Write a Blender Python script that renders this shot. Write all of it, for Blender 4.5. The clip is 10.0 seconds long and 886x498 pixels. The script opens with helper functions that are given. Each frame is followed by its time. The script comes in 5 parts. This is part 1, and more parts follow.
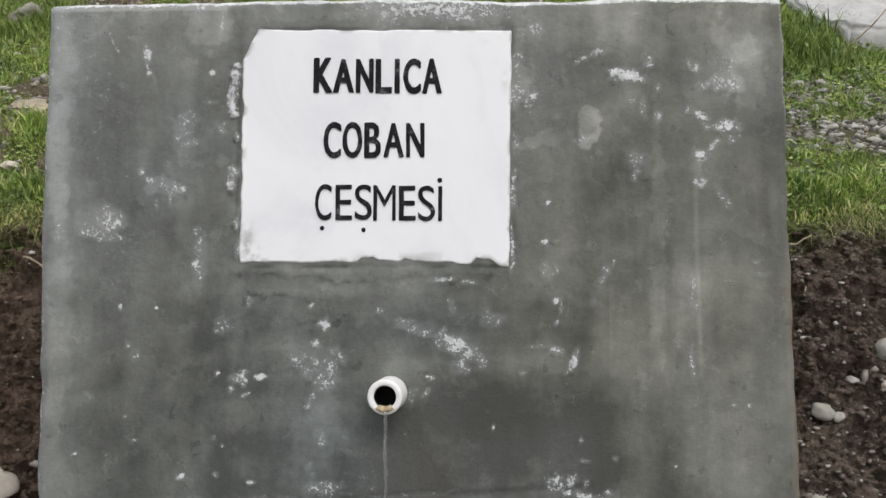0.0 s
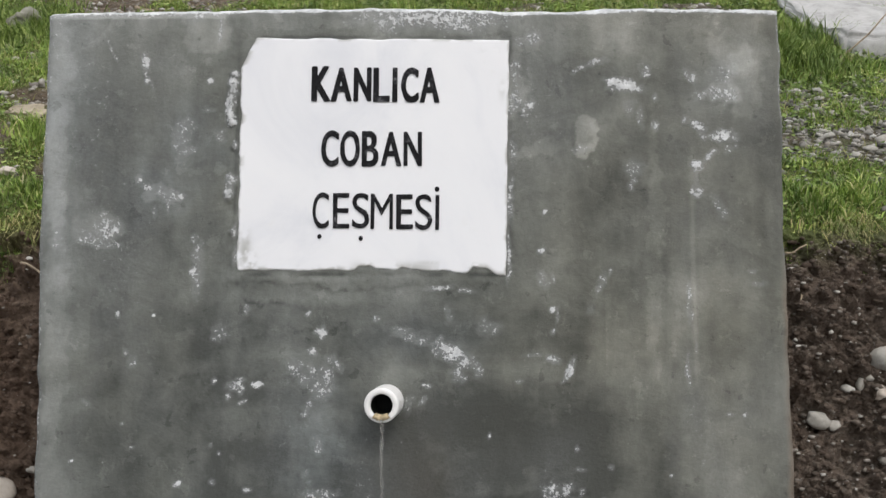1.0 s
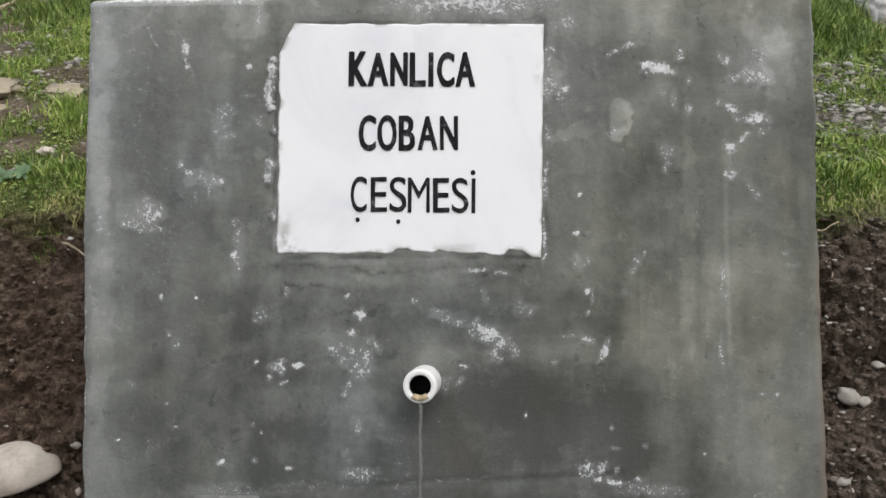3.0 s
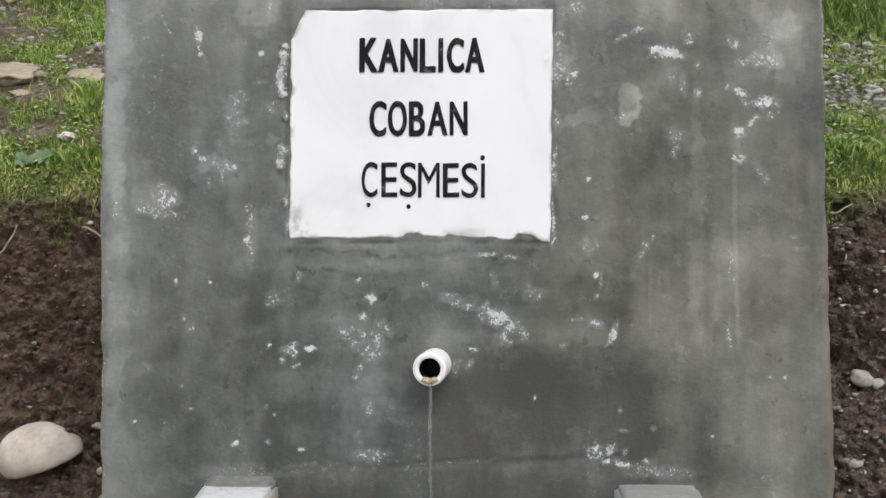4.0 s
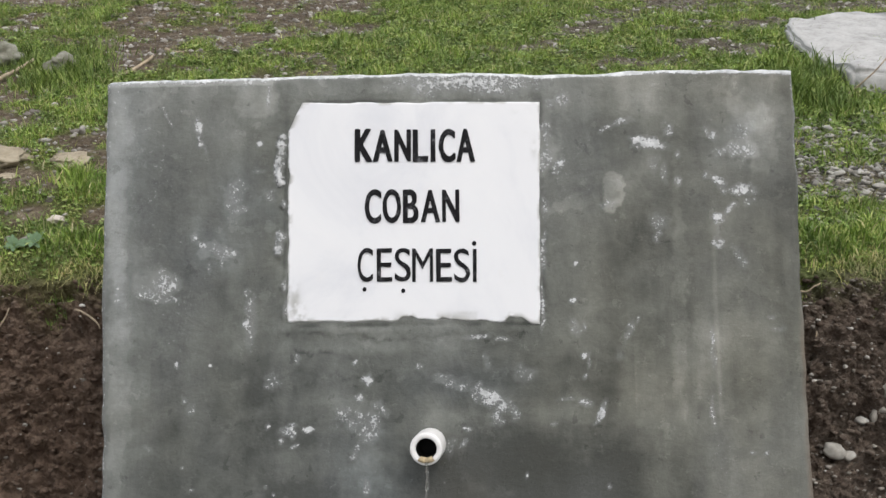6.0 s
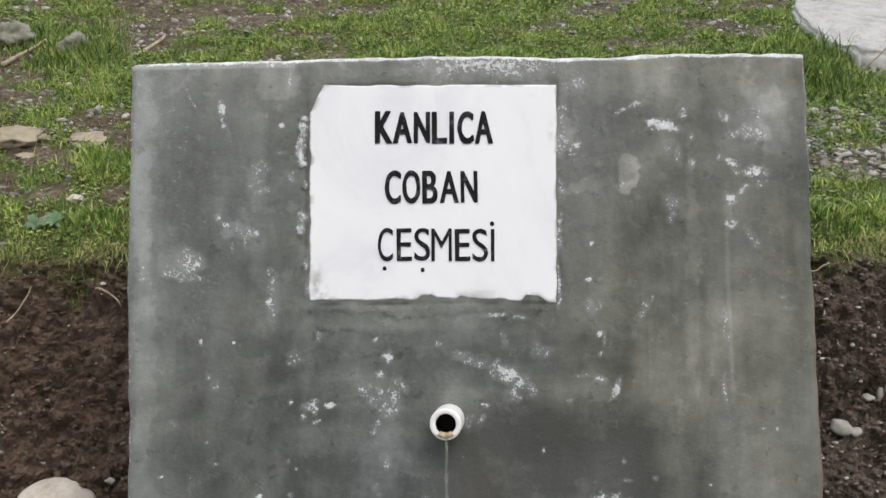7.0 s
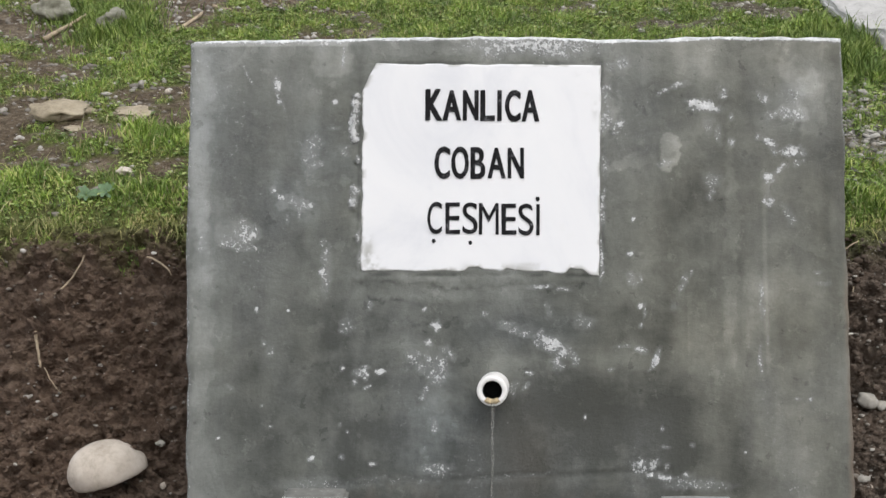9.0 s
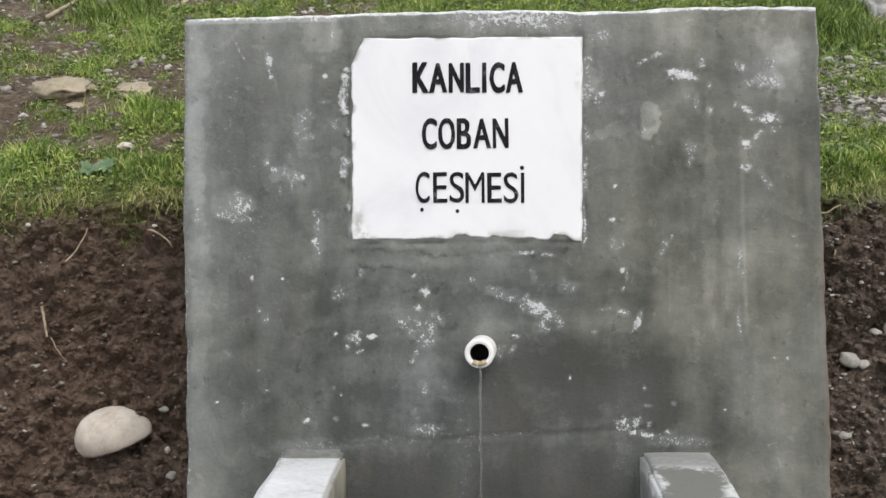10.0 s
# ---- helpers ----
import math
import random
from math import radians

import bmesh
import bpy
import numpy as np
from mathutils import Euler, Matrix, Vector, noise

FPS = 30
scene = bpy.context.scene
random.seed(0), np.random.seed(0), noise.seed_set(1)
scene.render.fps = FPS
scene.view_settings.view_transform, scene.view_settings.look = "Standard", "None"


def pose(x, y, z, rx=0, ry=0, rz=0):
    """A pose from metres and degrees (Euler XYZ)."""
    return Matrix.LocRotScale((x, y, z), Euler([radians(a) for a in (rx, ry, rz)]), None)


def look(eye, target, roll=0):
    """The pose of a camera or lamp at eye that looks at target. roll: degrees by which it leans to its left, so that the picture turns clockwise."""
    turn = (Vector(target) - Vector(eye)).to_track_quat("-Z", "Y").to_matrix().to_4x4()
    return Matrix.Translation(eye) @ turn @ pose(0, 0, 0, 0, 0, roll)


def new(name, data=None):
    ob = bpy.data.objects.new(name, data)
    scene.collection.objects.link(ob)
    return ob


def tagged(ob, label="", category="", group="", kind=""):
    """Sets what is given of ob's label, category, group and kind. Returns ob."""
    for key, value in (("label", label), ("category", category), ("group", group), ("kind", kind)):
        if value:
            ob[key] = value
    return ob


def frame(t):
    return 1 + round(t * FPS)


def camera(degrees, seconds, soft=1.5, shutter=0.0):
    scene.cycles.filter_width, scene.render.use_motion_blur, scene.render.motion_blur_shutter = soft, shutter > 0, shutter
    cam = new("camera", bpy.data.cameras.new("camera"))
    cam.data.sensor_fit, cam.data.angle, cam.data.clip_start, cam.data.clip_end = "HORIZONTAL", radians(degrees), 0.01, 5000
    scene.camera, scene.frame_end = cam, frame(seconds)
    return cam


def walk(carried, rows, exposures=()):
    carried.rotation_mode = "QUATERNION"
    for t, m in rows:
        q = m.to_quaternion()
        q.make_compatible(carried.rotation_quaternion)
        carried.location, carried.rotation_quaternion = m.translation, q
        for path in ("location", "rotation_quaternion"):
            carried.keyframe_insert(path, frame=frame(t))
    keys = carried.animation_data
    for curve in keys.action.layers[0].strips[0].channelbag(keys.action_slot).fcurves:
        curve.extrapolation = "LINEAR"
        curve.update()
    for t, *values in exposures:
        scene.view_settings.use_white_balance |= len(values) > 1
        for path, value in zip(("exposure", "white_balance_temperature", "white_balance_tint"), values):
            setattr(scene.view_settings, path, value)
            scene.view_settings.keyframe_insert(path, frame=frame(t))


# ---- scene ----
cam = camera(40.0, 10.0)
PATH = [
    (0, (0.068, -1.874, 0.472), (0.041, 0.109, 0.727), 0.0),
    (0.5, (0.054, -1.873, 0.48), (0.008, 0.11, 0.734), 0.1),
    (1, (0.068, -1.88, 0.481), (0.046, 0.103, 0.74), 0.2),
    (1.5, (0.064, -1.88, 0.481), (0.022, 0.101, 0.748), 0.1),
    (2, (0.069, -1.889, 0.493), (0.011, 0.095, 0.732), -0.2),
    (2.5, (0.069, -1.9, 0.491), (-0.007, 0.088, 0.692), -0.1),
    (2.7, (0.036, -1.905, 0.511), (-0.019, 0.084, 0.711), 0.1),
    (3.8, (0.093, -1.944, 0.504), (-0.005, 0.047, 0.673), 0.1),
    (4, (0.082, -1.934, 0.518), (-0.029, 0.056, 0.679), 0.1),
    (4.5, (0.083, -1.947, 0.533), (-0.039, 0.04, 0.726), 0.1),
    (4.7, (0.078, -1.966, 0.555), (-0.023, 0.026, 0.657), 0.2),
    (5, (0.089, -1.96, 0.533), (-0.017, 0.032, 0.681), -0.3),
    (5.5, (0.052, -1.982, 0.52), (0.049, 0.004, 0.754), -1.0),
    (6, (0.018, -2.013, 0.537), (-0.014, -0.031, 0.808), -0.5),
    (6.2, (-0.003, -2.018, 0.539), (-0.035, -0.032, 0.772), -0.7),
    (7.3, (-0.022, -2.069, 0.536), (-0.049, -0.083, 0.775), 0.0),
    (7.5, (-0.031, -2.075, 0.546), (-0.057, -0.091, 0.794), 0.4),
    (8, (-0.063, -2.094, 0.535), (-0.061, -0.108, 0.772), 0.2),
    (8.5, (-0.082, -2.112, 0.525), (-0.073, -0.122, 0.729), 0.0),
    (9, (-0.083, -2.136, 0.518), (-0.126, -0.146, 0.717), 0.3),
    (9.5, (-0.036, -2.174, 0.507), (-0.092, -0.184, 0.704), 0.4),
    (9.8, (-0.012, -2.198, 0.506), (-0.098, -0.208, 0.677), -0.3),
    (10, (-0.039, -2.208, 0.505), (-0.101, -0.218, 0.657), -0.4),
]
LEAN = pose(0, 0, 0, -10)         # the fountain's back wall leans back by ten degrees
walk(cam, [(t, LEAN @ look(eye, target, roll)) for t, eye, target, roll in PATH],
     [(0, 0.45), (2.5, 0.46), (3.8, 0.58), (4.5, 0.64), (5.0, 0.62), (6.0, 0.52), (7.5, 0.52), (8.5, 0.56), (9.2, 0.60), (10, 0.64)])

# ---- light: an overcast sky with a broad, weak sun ----
world = bpy.data.worlds.new("world")
scene.world = world
world.use_nodes = True
wn = world.node_tree.nodes
sky = wn.new("ShaderNodeTexSky")
sky.sky_type = "NISHITA"
sky.sun_disc = False
sky.sun_elevation, sky.sun_rotation = radians(48), radians(150)
sky.air_density, sky.dust_density = 1.0, 4.0
haze = wn.new("ShaderNodeMix")
haze.data_type = "RGBA"
haze.inputs[0].default_value = 0.72
haze.inputs[7].default_value = (7.5, 7.7, 8.0, 1)
world.node_tree.links.new(sky.outputs[0], haze.inputs[6])
world.node_tree.links.new(haze.outputs[2], wn["Background"].inputs["Color"])
wn["Background"].inputs["Strength"].default_value = 0.12
sun = new("sun", bpy.data.lights.new("sun", "SUN"))
sun.data.energy, sun.data.angle, sun.data.color = 0.9, radians(25), (1.0, 0.97, 0.93)
sun.matrix_world = look((1.2, -3.2, 4.4), (0, 0, 0))


# ---- small tools ----
def hashed(i, j, seed):
    h = (i * 374761393 + j * 668265263 + seed * 1442695041) & 0xFFFFFFFF
    h = ((h ^ (h >> 13)) * 1274126177) & 0xFFFFFFFF
    return ((h ^ (h >> 16)) & 0xFFFF) / 65535.0


def vnoise(x, y, seed=0):
    """Smooth value noise, 0 to 1, for arrays."""
    x, y = np.asarray(x, float), np.asarray(y, float)
    i, j = np.floor(x).astype(np.int64), np.floor(y).astype(np.int64)
    u, v = x - i, y - j
    u, v = u * u * (3 - 2 * u), v * v * (3 - 2 * v)
    a, b = hashed(i, j, seed), hashed(i + 1, j, seed)
    c, d = hashed(i, j + 1, seed), hashed(i + 1, j + 1, seed)
    return (a * (1 - u) + b * u) * (1 - v) + (c * (1 - u) + d * u) * v


def fbm(x, y, seed=0, octaves=4):
    total, gain = 0.0, 0.5
    for k in range(octaves):
        total = total + gain * vnoise(x * 2**k + 7.3 * k, y * 2**k - 3.1 * k, seed + k)
        gain *= 0.5
    return total / (1 - 0.5**octaves)


def cells(x, y, seed=0):
    """Distance to the nearest scattered point and that cell's own number, for arrays."""
    x, y = np.asarray(x, float), np.asarray(y, float)
    i, j = np.floor(x).astype(np.int64), np.floor(y).astype(np.int64)
    best, own = np.full(np.shape(x), 9.0), np.zeros(np.shape(x))
    for a in (-1, 0, 1):
        for b in (-1, 0, 1):
            px, py = i + a + hashed(i + a, j + b, seed), j + b + hashed(i + a, j + b, seed + 5)
            d = np.hypot(x - px, y - py)
            near = d < best
            best = np.where(near, d, best)
            own = np.where(near, hashed(i + a, j + b, seed + 9), own)
    return best, own


def smooth(a, b, x):
    k = np.clip((x - a) / (b - a), 0, 1)
    return k * k * (3 - 2 * k)


def mesh_of(name, verts, faces, mats, soft=True):
    me = bpy.data.meshes.new(name)
    me.from_pydata([tuple(v) for v in verts], [], [tuple(f) for f in faces])
    for m in mats if isinstance(mats, (list, tuple)) else [mats]:
        me.materials.append(m)
    if soft:
        me.shade_smooth()
    me.update()
    return me


def grid_mesh(name, pts, mat):
    """A sheet from an array of rows x columns x 3."""
    r, c = pts.shape[:2]
    me = bpy.data.meshes.new(name)
    idx = np.arange(r * c).reshape(r, c)
    quads = np.stack([idx[:-1, :-1], idx[:-1, 1:], idx[1:, 1:], idx[1:, :-1]], -1).reshape(-1, 4)
    me.vertices.add(r * c)
    me.vertices.foreach_set("co", pts.reshape(-1))
    me.loops.add(quads.size)
    me.loops.foreach_set("vertex_index", quads.reshape(-1))
    me.polygons.add(len(quads))
    me.polygons.foreach_set("loop_start", np.arange(0, quads.size, 4))
    me.update(calc_edges=True)
    me.validate()
    me.materials.append(mat)
    me.shade_smooth()
    return me


def paint(me, name, values):
    at = me.attributes.new(name, "FLOAT", "POINT")
    at.data.foreach_set("value", np.ascontiguousarray(np.asarray(values, np.float32).reshape(-1)))


def part(name, bm, material, parent, label="", soft=True):
    me = bpy.data.meshes.new(name)
    bm.to_mesh(me)
    bm.free()
    if soft:
        me.shade_smooth()
    me.materials.append(material)
    ob = new(name, me)
    ob.parent = parent
    if label:
        ob["label"] = label
    return ob


# ---- materials ----
class Nodes:
    def __init__(self, name, rough=0.9, spec=0.3):
        self.mat = bpy.data.materials.new(name)
        self.mat.use_nodes = True
        self.t = self.mat.node_tree
        self.b = self.t.nodes["Principled BSDF"]
        self.b.inputs["Roughness"].default_value = rough
        self.b.inputs["Specular IOR Level"].default_value = spec
        self.coords = self.t.nodes.new("ShaderNodeTexCoord").outputs["Object"]

    def put(self, socket, value):
        if isinstance(value, bpy.types.NodeSocket):
            self.t.links.new(value, socket)
        else:
            socket.default_value = value

    def noise(self, scale, detail=4, rough=0.6, stretch=None, distort=0.0):
        n = self.t.nodes.new("ShaderNodeTexNoise")
        n.inputs["Scale"].default_value, n.inputs["Detail"].default_value = scale, detail
        n.inputs["Roughness"].default_value, n.inputs["Distortion"].default_value = rough, distort
        co = self.coords
        if stretch:
            m = self.t.nodes.new("ShaderNodeMapping")
            m.inputs["Scale"].default_value = stretch
            self.t.links.new(co, m.inputs["Vector"])
            co = m.outputs[0]
        self.t.links.new(co, n.inputs["Vector"])
        return n.outputs["Fac"]

    def voronoi(self, scale, feature="F1"):
        n = self.t.nodes.new("ShaderNodeTexVoronoi")
        n.feature = feature
        n.inputs["Scale"].default_value = scale
        self.t.links.new(self.coords, n.inputs["Vector"])
        return n.outputs["Distance"]

    def attr(self, name):
        n = self.t.nodes.new("ShaderNodeAttribute")
        n.attribute_name = name
        return n.outputs["Fac"]

    def island(self):
        return self.t.nodes.new("ShaderNodeNewGeometry").outputs["Random Per Island"]

    def each(self):
        return self.t.nodes.new("ShaderNodeObjectInfo").outputs["Random"]

    def math(self, op, a, b=0.0):
        n = self.t.nodes.new("ShaderNodeMath")
        n.operation = op
        self.put(n.inputs[0], a), self.put(n.inputs[1], b)
        return n.outputs[0]

    def ramp(self, fac, *stops):
        n = self.t.nodes.new("ShaderNodeValToRGB")
        el = n.color_ramp.elements
        while len(el) < len(stops):
            el.new(0.5)
        for e, (p, c) in zip(el, stops):
            e.position = p
            e.color = (*c, 1) if isinstance(c, tuple) else (c, c, c, 1)
        self.put(n.inputs[0], fac)
        return n.outputs[0]

    def mix(self, fac, a, b, mode="MIX"):
        n = self.t.nodes.new("ShaderNodeMix")
        n.data_type, n.blend_type = "RGBA", mode
        self.put(n.inputs[0], fac)
        for k, v in ((6, a), (7, b)):
            self.put(n.inputs[k], (*v, 1) if isinstance(v, tuple) else v)
        return n.outputs[2]

    def bump(self, height, strength=0.4, distance=0.004):
        n = self.t.nodes.new("ShaderNodeBump")
        n.inputs["Strength"].default_value, n.inputs["Distance"].default_value = strength, distance
        self.put(n.inputs["Height"], height)
        if self.b.inputs["Normal"].links:
            self.t.links.new(self.b.inputs["Normal"].links[0].from_socket, n.inputs["Normal"])
        self.t.links.new(n.outputs[0], self.b.inputs["Normal"])

    def done(self, color, rough=None):
        self.put(self.b.inputs["Base Color"], (*color, 1) if isinstance(color, tuple) else color)
        if rough is not None:
            self.put(self.b.inputs["Roughness"], rough)
        return self.mat


def make_cement():
    n = Nodes("cement_plaster", 0.75, 0.35)
    tone = n.attr("tone")
    cloud = n.noise(4.2, 5, 0.58, distort=0.6)
    streak = n.noise(10.0, 5, 0.60, stretch=(1.0, 1.0, 0.16))
    trowel = n.noise(7.0, 5, 0.55, stretch=(0.7, 1.0, 1.5), distort=0.8)
    stain = n.noise(13.0, 9, 0.70, distort=0.4)
    mottle = n.noise(20.0, 5, 0.60, distort=0.5)
    fine = n.noise(120.0, 5, 0.72)
    k = n.math("ADD", n.math("MULTIPLY", cloud, 0.62), n.math("MULTIPLY", streak, 0.55))
    k = n.math("ADD", k, n.math("ADD", n.math("MULTIPLY", trowel, 0.26), n.math("MULTIPLY", stain, 0.50)))
    k = n.math("ADD", k, n.math("MULTIPLY", fine, 0.15))
    k = n.math("ADD", k, n.math("MULTIPLY", mottle, 0.38))
    k = n.math("ADD", n.math("SUBTRACT", k, 1.235), tone)
    skim = n.ramp(n.noise(5.0, 7, 0.58, stretch=(1.0, 1.0, 0.7), distort=0.6), (0.52, 0.0), (0.56, 1.0))
    chip = n.ramp(n.noise(24.0, 8, 0.66), (0.595, 0.0), (0.62, 1.0))
    dent = n.ramp(n.noise(31.0, 7, 0.64, distort=0.3), (0.355, 1.0), (0.375, 0.0))
    k = n.math("ADD", k, n.math("MULTIPLY", skim, 0.055))
    k = n.math("ADD", k, n.math("MULTIPLY", chip, 0.10))
    k = n.math("SUBTRACT", k, n.math("MULTIPLY", dent, 0.14))
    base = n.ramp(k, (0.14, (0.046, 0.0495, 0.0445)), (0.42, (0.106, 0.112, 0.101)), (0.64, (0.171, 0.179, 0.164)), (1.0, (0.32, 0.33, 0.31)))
    ochre = n.math("ADD", n.attr("warmth"), n.ramp(n.noise(4.5, 4), (0.45, 0.0), (0.72, 0.45)))
    warm = n.mix(ochre, base, (0.985, 0.935, 0.85), "MULTIPLY")
    warm = n.mix(n.attr("bloom"), warm, (0.97, 1.02, 1.13), "MULTIPLY")
    warm = n.mix(n.attr("rust"), warm, (0.22, 0.13, 0.075))
    pits = n.math("MULTIPLY", n.ramp(n.voronoi(62.0), (0.0, 1.0), (0.10, 0.0)), n.ramp(n.noise(11.0, 3), (0.50, 0.0), (0.62, 1.0)))
    warm = n.mix(n.math("MULTIPLY", pits, 0.75), warm, (0.035, 0.036, 0.034))
    lime = n.attr("lime")
    crumb = n.math("MULTIPLY", n.math("SUBTRACT", n.noise(105.0, 4, 0.65), 0.5), 4.4)
    speck = n.math("MULTIPLY", n.math("SUBTRACT", n.noise(270.0, 3, 0.6), 0.5), 3.2)
    both = n.math("ADD", crumb, speck)
    veil = n.mix(n.math("MULTIPLY", lime, n.ramp(n.math("ADD", both, 0.5), (0.1, 0.50), (0.9, 0.80))), warm, (0.31, 0.32, 0.32))
    cover = n.math("ADD", n.math("SUBTRACT", n.math("MULTIPLY", lime, 1.55), 0.90), both)
    cover = n.ramp(cover, (0.10, 0.0), (0.50, 0.95))
    cover = n.math("MULTIPLY", cover, n.ramp(lime, (0.12, 0.0), (0.36, 1.0)))
    dots = n.math("MULTIPLY", n.ramp(n.voronoi(38.0), (0.0, 1.0), (0.08, 0.0)), n.ramp(n.noise(8.0, 3), (0.57, 0.0), (0.65, 0.5)))
    cover = n.math("MAXIMUM", cover, dots)
    chalk = n.ramp(n.noise(60.0, 3, 0.6), (0.35, (0.42, 0.43, 0.43)), (0.62, (0.66, 0.67, 0.67)))
    col = n.mix(cover, veil, chalk)
    n.bump(cloud, 0.25, 0.01)
    n.bump(n.math("ADD", trowel, stain), 0.30, 0.004)
    n.bump(n.math("ADD", n.math("SUBTRACT", skim, dent), chip), 0.30, 0.0015)
    n.bump(n.math("SUBTRACT", n.math("ADD", fine, n.math("MULTIPLY", cover, 1.0)), pits), 0.75, 0.002)
    return n.done(col, n.ramp(cloud, (0.3, 0.50), (0.7, 0.85)))


def make_marble():
    n = Nodes("white_marble", 0.38, 0.4)
    vein = n.noise(4.0, 5, 0.6, distort=1.5)
    col = n.ramp(vein, (0.30, (0.62, 0.63, 0.66)), (0.5, (0.70, 0.705, 0.72)), (0.8, (0.74, 0.74, 0.745)))
    smear = n.ramp(n.noise(28.0, 4, 0.6), (0.62, 0.0), (0.78, 0.35))
    col = n.mix(smear, col, (0.66, 0.66, 0.65))
    col = n.mix(n.attr("smear"), col, (0.36, 0.36, 0.34))
    n.bump(n.noise(60.0, 3), 0.08, 0.001)
    return n.done(col)


def stony(n, col):
    """The soil east of the fountain holds more grey grit than the loam west of it."""
    axis = n.t.nodes.new("ShaderNodeSeparateXYZ")
    n.t.links.new(n.coords, axis.inputs[0])
    return n.mix(n.ramp(n.math("ADD", n.math("MULTIPLY", axis.outputs[0], 0.45), n.math("MULTIPLY", n.noise(1.1, 4, 0.6), 1.0)), (0.15, 0.0), (0.85, 1.0)), col, (0.93, 1.03, 1.10), "MULTIPLY")


def make_soil_turf():
    n = Nodes("soil_and_turf", 0.95, 0.15)
    big, mid, fine = n.noise(2.3, 4), n.noise(16.0, 5, 0.65), n.noise(70.0, 6, 0.72)
    k = n.math("ADD", n.math("MULTIPLY", mid, 0.5), n.math("MULTIPLY", fine, 0.5))
    soil = n.ramp(k, (0.34, (0.046, 0.030, 0.022)), (0.47, (0.116, 0.080, 0.059)), (0.60, (0.185, 0.136, 0.102)), (0.74, (0.29, 0.232, 0.185)))
    soil = n.mix(n.ramp(big, (0.42, 0.0), (0.62, 0.45)), soil, (0.176, 0.134, 0.106))
    grit = n.ramp(n.voronoi(95.0), (0.0, 1.0), (0.16, 0.0))
    gritty = n.math("MULTIPLY", grit, n.ramp(n.noise(30.0, 2), (0.5, 0.0), (0.64, 0.8)))
    soil = n.mix(gritty, soil, (0.30, 0.27, 0.235))
    moss = n.ramp(fine, (0.3, (0.055, 0.062, 0.022)), (0.55, (0.110, 0.125, 0.040)), (0.75, (0.18, 0.175, 0.085)))
    bare = n.ramp(k, (0.36, (0.036, 0.027, 0.017)), (0.50, (0.105, 0.080, 0.055)), (0.62, (0.215, 0.178, 0.130)), (0.74, (0.34, 0.30, 0.22)))
    turf = n.mix(n.attr("green"), bare, moss)
    col = n.mix(n.attr("turf"), soil, turf)
    col = stony(n, col)
    n.bump(mid, 0.9, 0.014)
    crack = n.math("MINIMUM", n.voronoi(42.0, "DISTANCE_TO_EDGE"), 0.22)
    n.bump(n.math("ADD", n.math("MULTIPLY", crack, 3.0), n.voronoi(95.0, "DISTANCE_TO_EDGE")), 0.6, 0.008)
    n.bump(fine, 1.0, 0.008)
    return n.done(col)


def make_stone(name, dark, mid, light, rough=0.85):
    n = Nodes(name, rough, 0.3)
    k = n.math("ADD", n.math("MULTIPLY", n.noise(14.0, 5), 0.6), n.math("MULTIPLY", n.noise(90.0, 5, 0.7), 0.4))
    col = n.ramp(k, (0.32, dark), (0.5, mid), (0.68, light))
    col = n.mix(n.math("MULTIPLY", n.each(), 0.45), col, (0.55, 0.52, 0.47), "MULTIPLY")
    n.bump(k, 0.5, 0.006)
    return n.done(col)


def make_gravel(name="gravel_stones", rough=0.85):
    n = Nodes(name, rough, 0.3)
    if name == "gravel_specks":
        pale = ((0.0, (0.16, 0.14, 0.12)), (0.6, (0.30, 0.275, 0.24)), (1.0, (0.58, 0.555, 0.51)))
    else:
        pale = ((0.0, (0.09, 0.085, 0.075)), (0.4, (0.20, 0.19, 0.165)), (0.8, (0.33, 0.315, 0.28)), (1.0, (0.56, 0.545, 0.51)))
    col = n.ramp(n.island(), *pale)
    k = n.noise(70.0, 4)
    col = n.mix(0.6, col, n.ramp(k, (0.3, 0.45), (0.7, 1.0)), "MULTIPLY")
    n.bump(k, 0.4, 0.003)
    return n.done(col)


def make_clods():
    n = Nodes("soil_clods", 0.95, 0.12)
    col = n.ramp(n.island(), (0.0, (0.086, 0.058, 0.042)), (0.5, (0.124, 0.088, 0.066)), (1.0, (0.172, 0.130, 0.101)))
    k = n.noise(80.0, 5, 0.7)
    col = stony(n, n.mix(0.7, col, n.ramp(k, (0.3, 0.4), (0.7, 1.1)), "MULTIPLY"))
    n.bump(k, 0.7, 0.005)
    return n.done(col)


def make_blades(name, stops):
    n = Nodes(name, 0.6, 0.3)
    col = n.ramp(n.island(), *stops)
    col = n.mix(0.75, col, n.ramp(n.noise(12.0, 5, 0.65), (0.38, (0.50, 0.58, 0.48)), (0.62, (1.30, 1.25, 1.00))), "MULTIPLY")
    n.b.inputs["Transmission Weight"].default_value = 0.0
    n.b.inputs["Subsurface Weight"].default_value = 0.0
    return n.done(col)


def make_plain(name, color, rough=0.5, spec=0.4, vary=0.25, scale=40.0):
    n = Nodes(name, rough, spec)
    dark = tuple(c * (1 - vary) for c in color)
    col = n.ramp(n.noise(scale, 4), (0.35, dark), (0.62, color))
    return n.done(col)


def make_water():
    n = Nodes("water", 0.10, 0.5)
    n.b.inputs["Transmission Weight"].default_value = 0.94
    n.b.inputs["IOR"].default_value = 1.33
    n.bump(n.noise(120.0, 2, stretch=(1, 1, 0.3)), 0.5, 0.003)
    return n.done((0.80, 0.80, 0.77))


